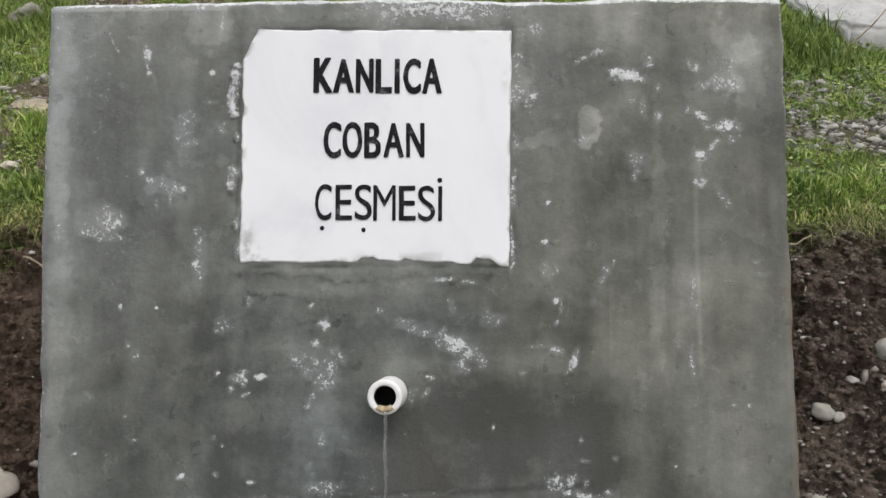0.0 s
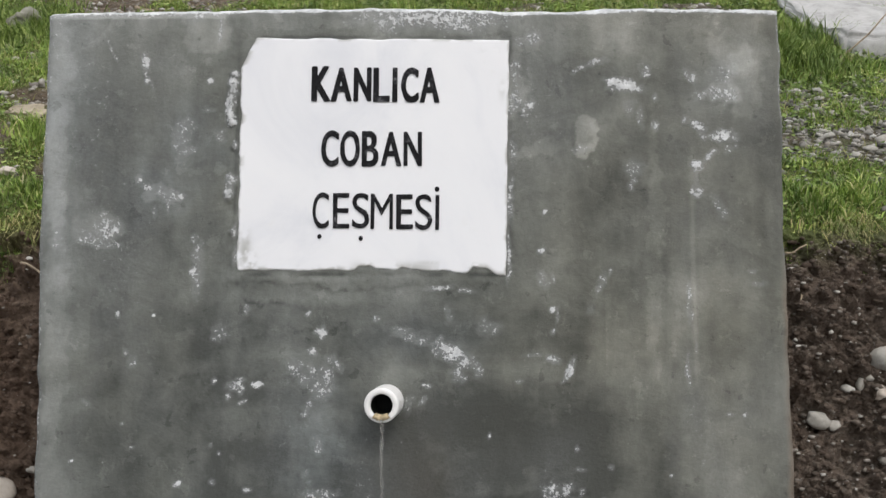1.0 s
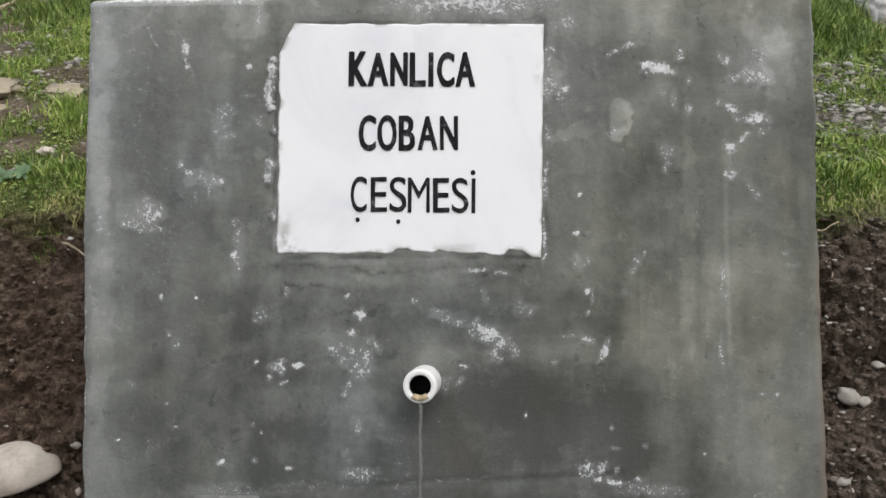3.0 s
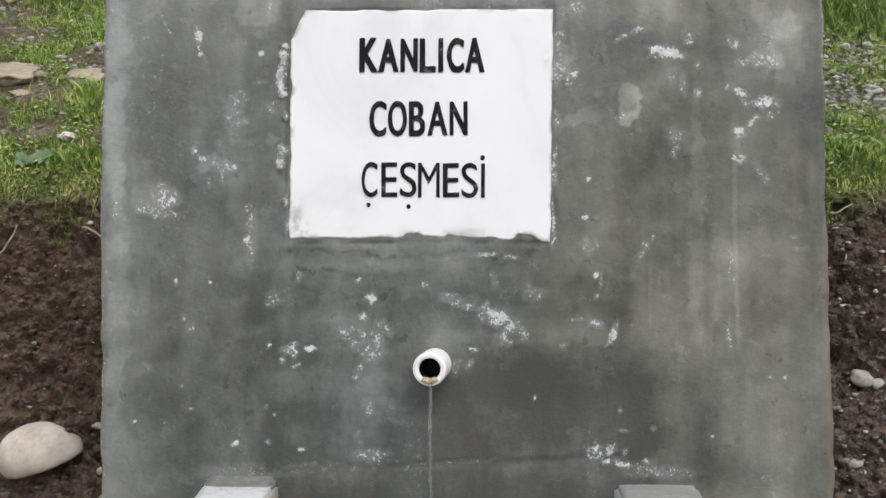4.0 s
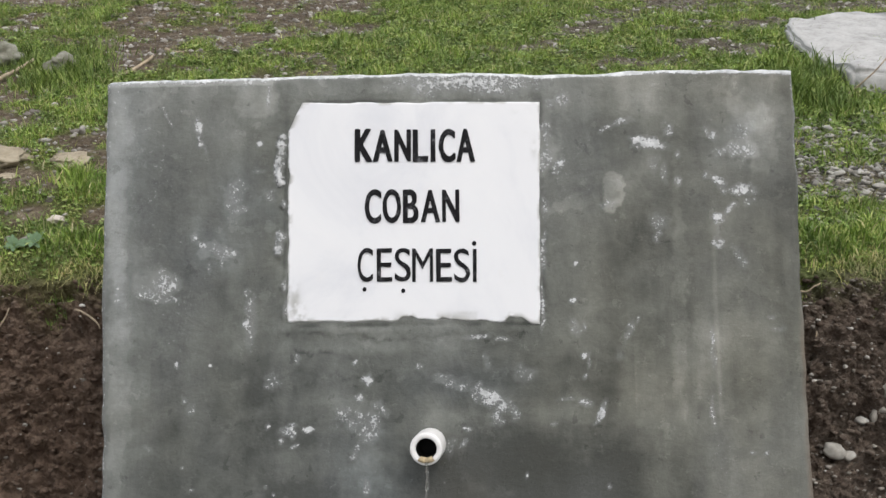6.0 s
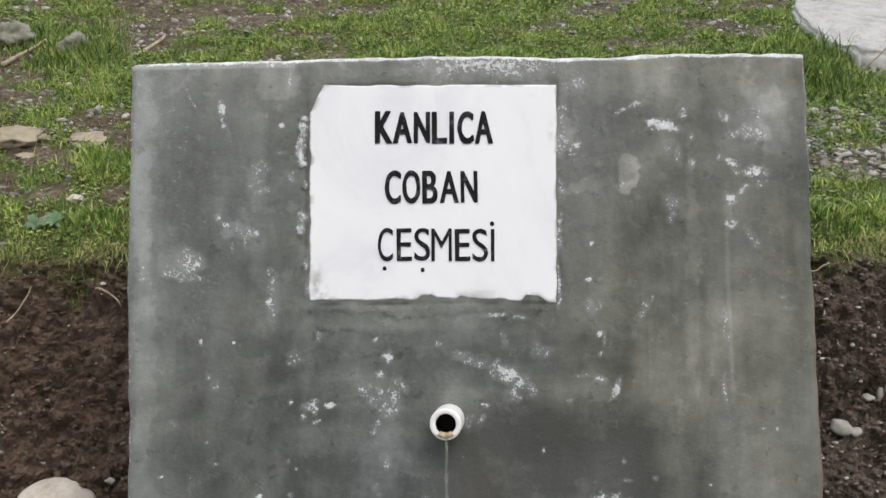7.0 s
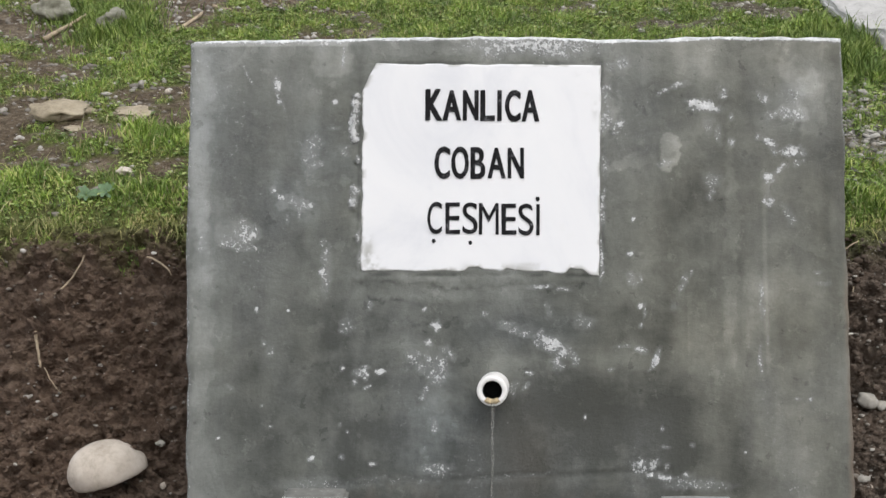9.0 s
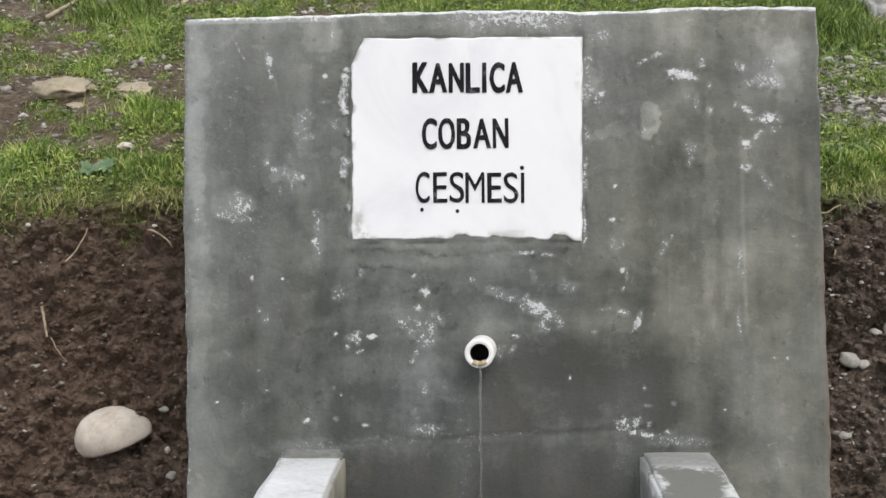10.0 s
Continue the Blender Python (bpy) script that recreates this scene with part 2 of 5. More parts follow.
cement = make_cement()
marble = make_marble()
ground_mat = make_soil_turf()
beige_stone = make_stone("beige_limestone", (0.38, 0.33, 0.275), (0.56, 0.50, 0.435), (0.66, 0.61, 0.55))
tan_flag = make_stone("tan_flagstone", (0.20, 0.165, 0.115), (0.36, 0.31, 0.225), (0.48, 0.425, 0.33))
slab_mat = make_stone("pale_concrete", (0.25, 0.245, 0.235), (0.43, 0.425, 0.415), (0.54, 0.535, 0.525))
rock_mat = make_stone("mossy_rock", (0.11, 0.11, 0.075), (0.24, 0.235, 0.19), (0.40, 0.39, 0.345))
gravel_mat = make_gravel()
clod_mat = make_clods()
grass_mat = make_blades("grass_blades", ((0.0, (0.105, 0.175, 0.040)), (0.40, (0.215, 0.325, 0.072)), (0.72, (0.340, 0.455, 0.118)), (0.86, (0.44, 0.47, 0.20)), (1.0, (0.54, 0.48, 0.32))))
herb_mat = make_blades("herb_leaves", ((0.0, (0.075, 0.125, 0.028)), (0.6, (0.17, 0.245, 0.058)), (1.0, (0.32, 0.37, 0.15))))
dry_mat = make_blades("dry_grass", ((0.0, (0.13, 0.18, 0.04)), (0.5, (0.24, 0.25, 0.09)), (1.0, (0.40, 0.35, 0.20))))
sage_mat = make_plain("grey_green_leaf", (0.135, 0.21, 0.11), 0.7, 0.2)
stick_mat = make_plain("dry_twig", (0.42, 0.34, 0.24), 0.8, 0.2, 0.45, 60)


def make_worn_paint():
    n = Nodes("black_paint", 0.7, 0.12)
    worn = n.math("ADD", n.math("MULTIPLY", n.noise(70.0, 3, 0.6), 0.6), n.math("MULTIPLY", n.noise(210.0, 4, 0.7), 0.4))
    col = n.ramp(worn, (0.48, (0.007, 0.007, 0.008)), (0.56, (0.016, 0.016, 0.018)), (0.64, (0.09, 0.09, 0.095)), (0.72, (0.20, 0.20, 0.21)))
    n.bump(worn, 0.3, 0.001)
    return n.done(col)


paint_mat = make_worn_paint()
pvc = make_plain("white_plastic", (0.82, 0.81, 0.79), 0.35, 0.4, 0.12, 30)
# near black: the shade inside the narrow pipe, put into the colour
bore_shade_mat = make_plain("bore_shade_black", (0.012, 0.012, 0.011), 0.7, 0.2)
rust_mat = make_plain("rusty_scale", (0.52, 0.42, 0.26), 0.8, 0.2, 0.5, 200)
water = make_water()


# ---- ground: one sheet, a cut bank with a turfed slope above it ----
def brow_y(x):
    return 0.64 + 0.05 * (fbm(x * 1.6, x * 0 + 3.3, 21, 3) - 0.5) + 0.03 * (vnoise(x * 9, x * 0 + 1.7, 27) - 0.5)


PROFILE_D = (-60, -0.85, -0.50, -0.30, -0.20, -0.13, -0.07, -0.03, 0.0, 0.05, 0.30, 0.55, 1.5, 4.0, 20.0, 400.0)
PROFILE_Z = (-0.25, -0.25, -0.14, 0.02, 0.14, 0.30, 0.50, 0.64, 0.72, 0.765, 0.895, 1.02, 1.42, 2.30, 6.5, 60.0)


def turf_of(x, y):
    d = y - brow_y(x)
    return smooth(-0.035, 0.01, d + 0.03 * (vnoise(x * 22, y * 22, 31) - 0.5))


def height(x, y):
    x, y = np.asarray(x, float), np.asarray(y, float)
    d = y - brow_y(x)
    z = np.interp(d, PROFILE_D, PROFILE_Z)
    near = 1 - smooth(3, 9, np.hypot(x, y))
    turf = smooth(-0.03, 0.02, d)
    z = z + near * turf * (0.05 * (fbm(x * 2.2, y * 2.2, 41) - 0.5) + 0.018 * (fbm(x * 14, y * 14, 45) - 0.5))
    return z


def spread(lo, hi, step, grow, far):
    """Even steps from lo to hi, and growing ones beyond, out to far on both sides."""
    mid = list(np.arange(lo, hi + step / 2, step))
    s, a = step, hi
    while a < far:
        s *= grow
        a += s
        mid.append(a)
    s, a = step, lo
    while a > -far:
        s *= grow
        a -= s
        mid.insert(0, a)
    return np.array(mid)


def surface(X, Y):
    """The ground with the clods and hollows of the cut bank."""
    Z = height(X, Y)
    d = Y - brow_y(X)
    bank = (1 - smooth(-0.02, 0.015, d)) * smooth(-0.7, -0.45, d) * (1 - smooth(2.0, 2.6, np.abs(X)))
    along = Z + 0.4 * Y
    c1, own1 = cells(X * 12, along * 12, 51)
    c2, own2 = cells(X * 30 + 0.4 * fbm(X * 20, along * 20, 53), along * 34, 57)
    c3, own3 = cells(X * 75, along * 80, 59)
    lump = 0.055 * (fbm(X * 5, along * 5, 61) - 0.5) + 0.030 * (own1 - 0.45) * smooth(0.70, 0.35, c1) + 0.024 * (own2 - 0.3) * smooth(0.62, 0.38, c2)
    lump = lump + 0.016 * (own3 - 0.4) * smooth(0.60, 0.40, c3) + 0.012 * (fbm(X * 50, along * 50, 65, 3) - 0.5)
    return np.stack([X, Y - bank * lump * 1.3, Z + bank * lump * 0.8], -1)


def build_ground():
    xs = spread(-1.40, 1.40, 0.0045, 1.22, 300)
    hidden = np.abs(xs) < 0.50
    xs = np.concatenate([xs[~hidden], np.linspace(-0.495, 0.495, 70)])
    xs.sort()
    ya = np.concatenate([[-300, -90, -30, -10, -4, -2, -1, -0.6, -0.4, -0.25, -0.15, -0.08, 0.0, 0.05, 0.1], np.arange(0.15, 0.36, 0.005), np.arange(0.36, 0.69, 0.0013), np.arange(0.69, 0.73, 0.005)])
    yb = spread(0.735, 3.2, 0.016, 1.25, 300)
    yb = yb[yb > 0.73]
    ys = np.concatenate([ya, yb])
    X, Y = np.meshgrid(xs, ys)
    pts = surface(X, Y)
    me = grid_mesh("ground", pts, ground_mat)
    turf = turf_of(X, Y)
    green = smooth(0.34, 0.56, cover_of(X, Y))
    paint(me, "turf", turf)
    paint(me, "green", green)
    return tagged(new("ground", me), "dark brown cut soil bank below a rough grassy slope", "ground", kind="structure")


def cover_of(x, y):
    """How thickly the turf grows."""
    c = 0.5 + 0.75 * (fbm(x * 1.7 + 4, y * 2.6, 71, 3) - 0.5) + 0.95 * (fbm(x * 7, y * 11, 77, 4) - 0.5) + 0.40 * (fbm(x * 21, y * 30, 79, 3) - 0.5) - 0.02
    c = c + 0.10 * smooth(0.2, 0.05, np.abs(y - brow_y(x)))
    c = c - 0.17 * np.exp(-((x + 0.80) ** 2 / 0.10 + (y - 1.78) ** 2 / 0.04))      # bare earth behind the wall's corner
    c = c - 0.13 * np.exp(-((x - 0.98) ** 2 / 0.08 + (y - 1.09) ** 2 / 0.025))      # gravel patch
    c = c + 0.10 * np.exp(-((x - 0.98) ** 2 / 0.012 + (y - 1.50) ** 2 / 0.03))     # tall growth beside the slab
    c = c - 0.035 * smooth(-0.5, -0.8, x) * smooth(1.15, 1.35, y) - 0.03 * smooth(1.7, 2.1, y)
    c = c - 0.26 * np.exp(-((x + 1.0) ** 2 / 0.12 + (y - 0.865 - 0.03 * np.sin(9 * x)) ** 2 / 0.0022))   # worn strip
    c = c + 0.13 * smooth(-0.65, -0.1, x)
    return c


ground = build_ground()


# ---- the fountain: a leaning plastered back wall, a basin, a spout and a marble plaque ----
TOP_X = (-0.60, -0.583, -0.572, -0.42, -0.315, -0.298, -0.25, -0.06, 0.06, 0.12, 0.15, 0.24, 0.30, 0.35, 0.45, 0.60)
TOP_Z = (1.098, 1.102, 1.1085, 1.110, 1.1115, 1.1135, 1.1150, 1.1165, 1.1165, 1.1135, 1.1105, 1.1115, 1.1150, 1.1170, 1.1160, 1.1125)
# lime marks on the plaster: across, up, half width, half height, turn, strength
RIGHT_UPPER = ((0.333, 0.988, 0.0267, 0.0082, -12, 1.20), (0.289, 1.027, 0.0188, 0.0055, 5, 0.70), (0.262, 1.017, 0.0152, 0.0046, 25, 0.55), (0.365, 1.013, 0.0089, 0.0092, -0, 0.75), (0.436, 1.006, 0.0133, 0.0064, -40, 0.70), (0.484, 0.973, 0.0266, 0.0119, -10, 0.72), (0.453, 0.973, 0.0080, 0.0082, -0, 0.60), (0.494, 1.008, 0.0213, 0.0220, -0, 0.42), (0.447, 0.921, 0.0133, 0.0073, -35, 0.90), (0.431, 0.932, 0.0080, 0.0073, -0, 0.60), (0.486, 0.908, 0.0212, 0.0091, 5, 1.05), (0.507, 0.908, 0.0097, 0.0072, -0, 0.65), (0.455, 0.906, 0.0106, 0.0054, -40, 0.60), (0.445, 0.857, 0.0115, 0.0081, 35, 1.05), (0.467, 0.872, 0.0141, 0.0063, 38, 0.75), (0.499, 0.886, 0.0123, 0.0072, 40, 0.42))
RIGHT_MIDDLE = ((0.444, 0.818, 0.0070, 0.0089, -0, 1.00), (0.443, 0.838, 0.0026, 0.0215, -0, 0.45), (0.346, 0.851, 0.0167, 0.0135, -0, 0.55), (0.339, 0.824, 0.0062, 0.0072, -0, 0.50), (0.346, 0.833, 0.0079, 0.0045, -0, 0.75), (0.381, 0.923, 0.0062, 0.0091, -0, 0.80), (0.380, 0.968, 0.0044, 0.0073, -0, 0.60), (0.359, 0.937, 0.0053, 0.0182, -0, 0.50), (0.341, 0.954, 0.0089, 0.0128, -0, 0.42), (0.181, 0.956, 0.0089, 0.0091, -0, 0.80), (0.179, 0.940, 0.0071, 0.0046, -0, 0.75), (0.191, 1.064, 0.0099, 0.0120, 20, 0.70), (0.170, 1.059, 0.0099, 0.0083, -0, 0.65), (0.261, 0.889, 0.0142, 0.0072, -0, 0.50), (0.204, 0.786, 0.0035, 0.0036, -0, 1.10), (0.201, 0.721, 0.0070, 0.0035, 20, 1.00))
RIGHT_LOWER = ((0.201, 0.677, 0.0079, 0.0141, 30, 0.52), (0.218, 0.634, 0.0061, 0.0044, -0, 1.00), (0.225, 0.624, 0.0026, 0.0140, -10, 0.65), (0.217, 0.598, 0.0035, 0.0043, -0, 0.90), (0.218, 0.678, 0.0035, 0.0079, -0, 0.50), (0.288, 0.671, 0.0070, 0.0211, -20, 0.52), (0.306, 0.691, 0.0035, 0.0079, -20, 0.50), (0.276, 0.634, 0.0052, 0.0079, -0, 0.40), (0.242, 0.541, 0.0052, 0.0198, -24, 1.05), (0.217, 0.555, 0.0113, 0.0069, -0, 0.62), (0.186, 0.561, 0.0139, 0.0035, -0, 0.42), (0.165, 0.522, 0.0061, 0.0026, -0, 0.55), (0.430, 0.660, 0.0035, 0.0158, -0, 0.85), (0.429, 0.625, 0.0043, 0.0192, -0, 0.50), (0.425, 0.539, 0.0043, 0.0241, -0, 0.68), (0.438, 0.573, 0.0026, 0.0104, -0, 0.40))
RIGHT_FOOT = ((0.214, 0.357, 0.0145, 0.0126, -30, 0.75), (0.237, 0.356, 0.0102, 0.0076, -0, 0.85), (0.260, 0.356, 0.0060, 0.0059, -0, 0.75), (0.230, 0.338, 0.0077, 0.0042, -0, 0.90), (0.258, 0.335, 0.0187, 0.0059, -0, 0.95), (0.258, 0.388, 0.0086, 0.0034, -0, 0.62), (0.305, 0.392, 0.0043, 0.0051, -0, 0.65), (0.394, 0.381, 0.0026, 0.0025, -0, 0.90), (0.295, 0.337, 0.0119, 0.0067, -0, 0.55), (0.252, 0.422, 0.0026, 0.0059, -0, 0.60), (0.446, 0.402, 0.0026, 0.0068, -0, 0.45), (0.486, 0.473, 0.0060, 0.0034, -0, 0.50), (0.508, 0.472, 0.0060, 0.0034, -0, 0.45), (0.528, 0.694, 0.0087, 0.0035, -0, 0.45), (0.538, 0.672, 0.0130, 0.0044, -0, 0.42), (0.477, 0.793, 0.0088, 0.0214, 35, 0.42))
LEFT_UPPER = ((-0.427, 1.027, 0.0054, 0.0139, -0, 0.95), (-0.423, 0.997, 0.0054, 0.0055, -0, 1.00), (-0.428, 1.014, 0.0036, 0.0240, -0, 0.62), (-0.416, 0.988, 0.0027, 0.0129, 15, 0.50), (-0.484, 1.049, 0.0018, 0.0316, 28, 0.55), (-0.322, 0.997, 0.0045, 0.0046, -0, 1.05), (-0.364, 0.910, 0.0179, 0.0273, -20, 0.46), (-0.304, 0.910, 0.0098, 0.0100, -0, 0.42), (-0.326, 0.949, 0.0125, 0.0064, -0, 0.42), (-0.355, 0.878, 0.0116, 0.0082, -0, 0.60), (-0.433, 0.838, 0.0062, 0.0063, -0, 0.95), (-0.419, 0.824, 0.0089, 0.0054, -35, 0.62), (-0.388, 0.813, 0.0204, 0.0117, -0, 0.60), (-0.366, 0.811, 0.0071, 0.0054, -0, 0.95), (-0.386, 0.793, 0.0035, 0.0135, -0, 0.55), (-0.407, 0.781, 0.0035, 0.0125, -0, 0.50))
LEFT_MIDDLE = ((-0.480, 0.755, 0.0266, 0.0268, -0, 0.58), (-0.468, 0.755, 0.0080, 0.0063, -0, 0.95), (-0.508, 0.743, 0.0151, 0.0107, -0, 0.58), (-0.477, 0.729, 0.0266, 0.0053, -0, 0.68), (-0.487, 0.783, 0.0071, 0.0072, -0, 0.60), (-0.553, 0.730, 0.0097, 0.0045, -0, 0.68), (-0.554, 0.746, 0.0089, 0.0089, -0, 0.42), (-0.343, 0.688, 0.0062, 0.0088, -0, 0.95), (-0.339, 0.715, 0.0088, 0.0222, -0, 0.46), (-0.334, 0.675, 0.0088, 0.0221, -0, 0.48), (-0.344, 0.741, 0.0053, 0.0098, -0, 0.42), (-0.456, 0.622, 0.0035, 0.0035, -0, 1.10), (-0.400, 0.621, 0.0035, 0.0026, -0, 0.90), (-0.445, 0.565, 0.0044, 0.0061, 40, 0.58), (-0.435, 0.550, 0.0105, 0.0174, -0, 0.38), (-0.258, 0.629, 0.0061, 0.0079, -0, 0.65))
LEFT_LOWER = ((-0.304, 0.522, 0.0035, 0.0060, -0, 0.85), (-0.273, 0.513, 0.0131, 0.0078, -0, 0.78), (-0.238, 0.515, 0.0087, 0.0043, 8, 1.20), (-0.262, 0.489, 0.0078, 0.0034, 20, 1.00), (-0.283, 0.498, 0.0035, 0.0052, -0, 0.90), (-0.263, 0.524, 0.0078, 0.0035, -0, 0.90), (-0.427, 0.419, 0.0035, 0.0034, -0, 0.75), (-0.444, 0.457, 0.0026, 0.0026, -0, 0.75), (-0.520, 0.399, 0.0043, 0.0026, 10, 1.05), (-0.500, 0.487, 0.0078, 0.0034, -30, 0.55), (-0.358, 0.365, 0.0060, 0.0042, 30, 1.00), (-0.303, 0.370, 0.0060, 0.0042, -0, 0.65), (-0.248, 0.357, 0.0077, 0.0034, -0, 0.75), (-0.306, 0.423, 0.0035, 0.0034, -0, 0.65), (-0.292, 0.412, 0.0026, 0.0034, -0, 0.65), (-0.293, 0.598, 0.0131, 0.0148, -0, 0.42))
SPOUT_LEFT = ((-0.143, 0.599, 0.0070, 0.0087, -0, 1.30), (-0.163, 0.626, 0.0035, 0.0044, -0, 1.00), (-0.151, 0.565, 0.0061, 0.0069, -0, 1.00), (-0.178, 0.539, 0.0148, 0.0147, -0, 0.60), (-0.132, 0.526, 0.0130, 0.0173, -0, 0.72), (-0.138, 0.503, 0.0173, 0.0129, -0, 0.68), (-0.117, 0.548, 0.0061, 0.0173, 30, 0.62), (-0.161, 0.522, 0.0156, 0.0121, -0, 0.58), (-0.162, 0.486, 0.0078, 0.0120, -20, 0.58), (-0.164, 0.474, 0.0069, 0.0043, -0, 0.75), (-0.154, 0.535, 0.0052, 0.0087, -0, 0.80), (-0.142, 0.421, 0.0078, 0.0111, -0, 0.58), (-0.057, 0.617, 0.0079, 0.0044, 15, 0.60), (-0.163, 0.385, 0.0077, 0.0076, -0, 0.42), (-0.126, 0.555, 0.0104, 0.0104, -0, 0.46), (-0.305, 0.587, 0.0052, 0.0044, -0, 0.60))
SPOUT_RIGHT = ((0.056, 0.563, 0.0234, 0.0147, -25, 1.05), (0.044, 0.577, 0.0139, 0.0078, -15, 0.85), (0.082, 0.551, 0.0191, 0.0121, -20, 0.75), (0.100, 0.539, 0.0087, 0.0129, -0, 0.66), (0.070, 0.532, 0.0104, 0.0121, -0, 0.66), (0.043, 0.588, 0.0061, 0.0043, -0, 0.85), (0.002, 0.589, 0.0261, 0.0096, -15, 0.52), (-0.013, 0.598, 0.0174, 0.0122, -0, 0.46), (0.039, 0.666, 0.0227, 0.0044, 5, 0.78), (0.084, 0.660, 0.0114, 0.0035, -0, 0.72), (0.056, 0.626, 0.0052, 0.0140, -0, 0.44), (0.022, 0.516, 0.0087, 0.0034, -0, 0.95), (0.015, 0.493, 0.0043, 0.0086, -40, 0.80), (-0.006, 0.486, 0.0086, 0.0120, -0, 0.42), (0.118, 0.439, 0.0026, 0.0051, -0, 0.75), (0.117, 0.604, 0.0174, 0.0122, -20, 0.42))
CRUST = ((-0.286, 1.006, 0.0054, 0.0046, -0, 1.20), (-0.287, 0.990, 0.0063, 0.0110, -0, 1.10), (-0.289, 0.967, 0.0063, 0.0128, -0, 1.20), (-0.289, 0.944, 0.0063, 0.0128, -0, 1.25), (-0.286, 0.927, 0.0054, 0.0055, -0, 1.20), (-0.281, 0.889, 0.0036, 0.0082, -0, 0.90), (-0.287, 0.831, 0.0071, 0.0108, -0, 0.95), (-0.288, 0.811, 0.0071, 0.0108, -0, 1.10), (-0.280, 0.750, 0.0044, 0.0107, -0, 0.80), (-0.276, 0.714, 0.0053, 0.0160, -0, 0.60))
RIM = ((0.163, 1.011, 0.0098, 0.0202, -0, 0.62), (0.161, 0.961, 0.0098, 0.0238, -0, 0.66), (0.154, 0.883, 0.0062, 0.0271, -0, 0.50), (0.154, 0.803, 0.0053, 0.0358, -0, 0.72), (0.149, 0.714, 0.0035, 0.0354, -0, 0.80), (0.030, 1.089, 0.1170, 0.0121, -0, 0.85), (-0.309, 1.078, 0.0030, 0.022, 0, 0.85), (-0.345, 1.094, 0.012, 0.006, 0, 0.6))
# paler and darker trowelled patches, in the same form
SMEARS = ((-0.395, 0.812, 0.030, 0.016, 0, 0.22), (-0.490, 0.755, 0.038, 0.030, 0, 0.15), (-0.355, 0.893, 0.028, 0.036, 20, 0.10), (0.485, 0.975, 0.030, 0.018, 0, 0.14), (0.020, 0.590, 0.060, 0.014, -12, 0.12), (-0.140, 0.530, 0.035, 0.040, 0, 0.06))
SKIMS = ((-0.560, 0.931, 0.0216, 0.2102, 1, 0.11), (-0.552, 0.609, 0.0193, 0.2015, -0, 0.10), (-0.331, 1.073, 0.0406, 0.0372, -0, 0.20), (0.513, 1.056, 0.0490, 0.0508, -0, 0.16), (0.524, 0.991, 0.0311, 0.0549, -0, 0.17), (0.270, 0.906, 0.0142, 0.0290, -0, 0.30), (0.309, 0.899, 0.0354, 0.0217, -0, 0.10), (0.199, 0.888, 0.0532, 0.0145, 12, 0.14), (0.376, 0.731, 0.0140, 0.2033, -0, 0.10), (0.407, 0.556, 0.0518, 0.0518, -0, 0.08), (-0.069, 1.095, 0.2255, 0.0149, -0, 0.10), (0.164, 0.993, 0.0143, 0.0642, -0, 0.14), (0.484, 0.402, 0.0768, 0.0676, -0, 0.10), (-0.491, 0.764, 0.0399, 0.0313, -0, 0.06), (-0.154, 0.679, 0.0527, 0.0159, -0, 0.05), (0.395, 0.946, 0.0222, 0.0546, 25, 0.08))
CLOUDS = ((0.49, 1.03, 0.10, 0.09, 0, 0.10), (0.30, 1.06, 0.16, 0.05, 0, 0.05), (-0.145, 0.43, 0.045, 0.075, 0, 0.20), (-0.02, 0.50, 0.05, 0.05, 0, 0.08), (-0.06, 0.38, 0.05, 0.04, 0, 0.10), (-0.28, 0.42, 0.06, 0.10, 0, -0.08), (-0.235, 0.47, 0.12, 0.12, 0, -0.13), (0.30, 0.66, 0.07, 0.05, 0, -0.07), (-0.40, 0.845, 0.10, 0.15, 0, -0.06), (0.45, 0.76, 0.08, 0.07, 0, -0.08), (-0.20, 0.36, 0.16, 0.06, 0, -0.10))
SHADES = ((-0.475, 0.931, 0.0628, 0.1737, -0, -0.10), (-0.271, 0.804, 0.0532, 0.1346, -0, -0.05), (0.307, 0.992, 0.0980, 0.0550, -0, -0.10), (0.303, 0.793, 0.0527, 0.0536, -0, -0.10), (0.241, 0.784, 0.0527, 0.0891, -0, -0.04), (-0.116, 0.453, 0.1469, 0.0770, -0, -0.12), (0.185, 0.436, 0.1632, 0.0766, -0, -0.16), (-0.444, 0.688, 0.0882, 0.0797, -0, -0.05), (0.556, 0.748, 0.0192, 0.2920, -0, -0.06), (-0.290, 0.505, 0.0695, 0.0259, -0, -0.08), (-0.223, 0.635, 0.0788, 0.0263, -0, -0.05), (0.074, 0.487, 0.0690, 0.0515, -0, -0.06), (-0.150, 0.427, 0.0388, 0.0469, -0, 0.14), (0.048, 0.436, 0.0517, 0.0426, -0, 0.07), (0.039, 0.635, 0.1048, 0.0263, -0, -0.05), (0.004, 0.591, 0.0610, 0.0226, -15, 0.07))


def patch_field(X, Z, warp_x, warp_z, mark, soft):
    """How far each place lies inside a turned oval patch: 1 in its middle, 0 outside."""
    cx, cz, rx, rz, turn, _ = mark
    a = radians(turn)
    dx, dz = X + warp_x - cx, Z + warp_z - cz
    u, v = (dx * math.cos(a) + dz * math.sin(a)) / rx, (dz * math.cos(a) - dx * math.sin(a)) / rz
    return smooth(1 + soft, 1 - soft, np.hypot(u, v))


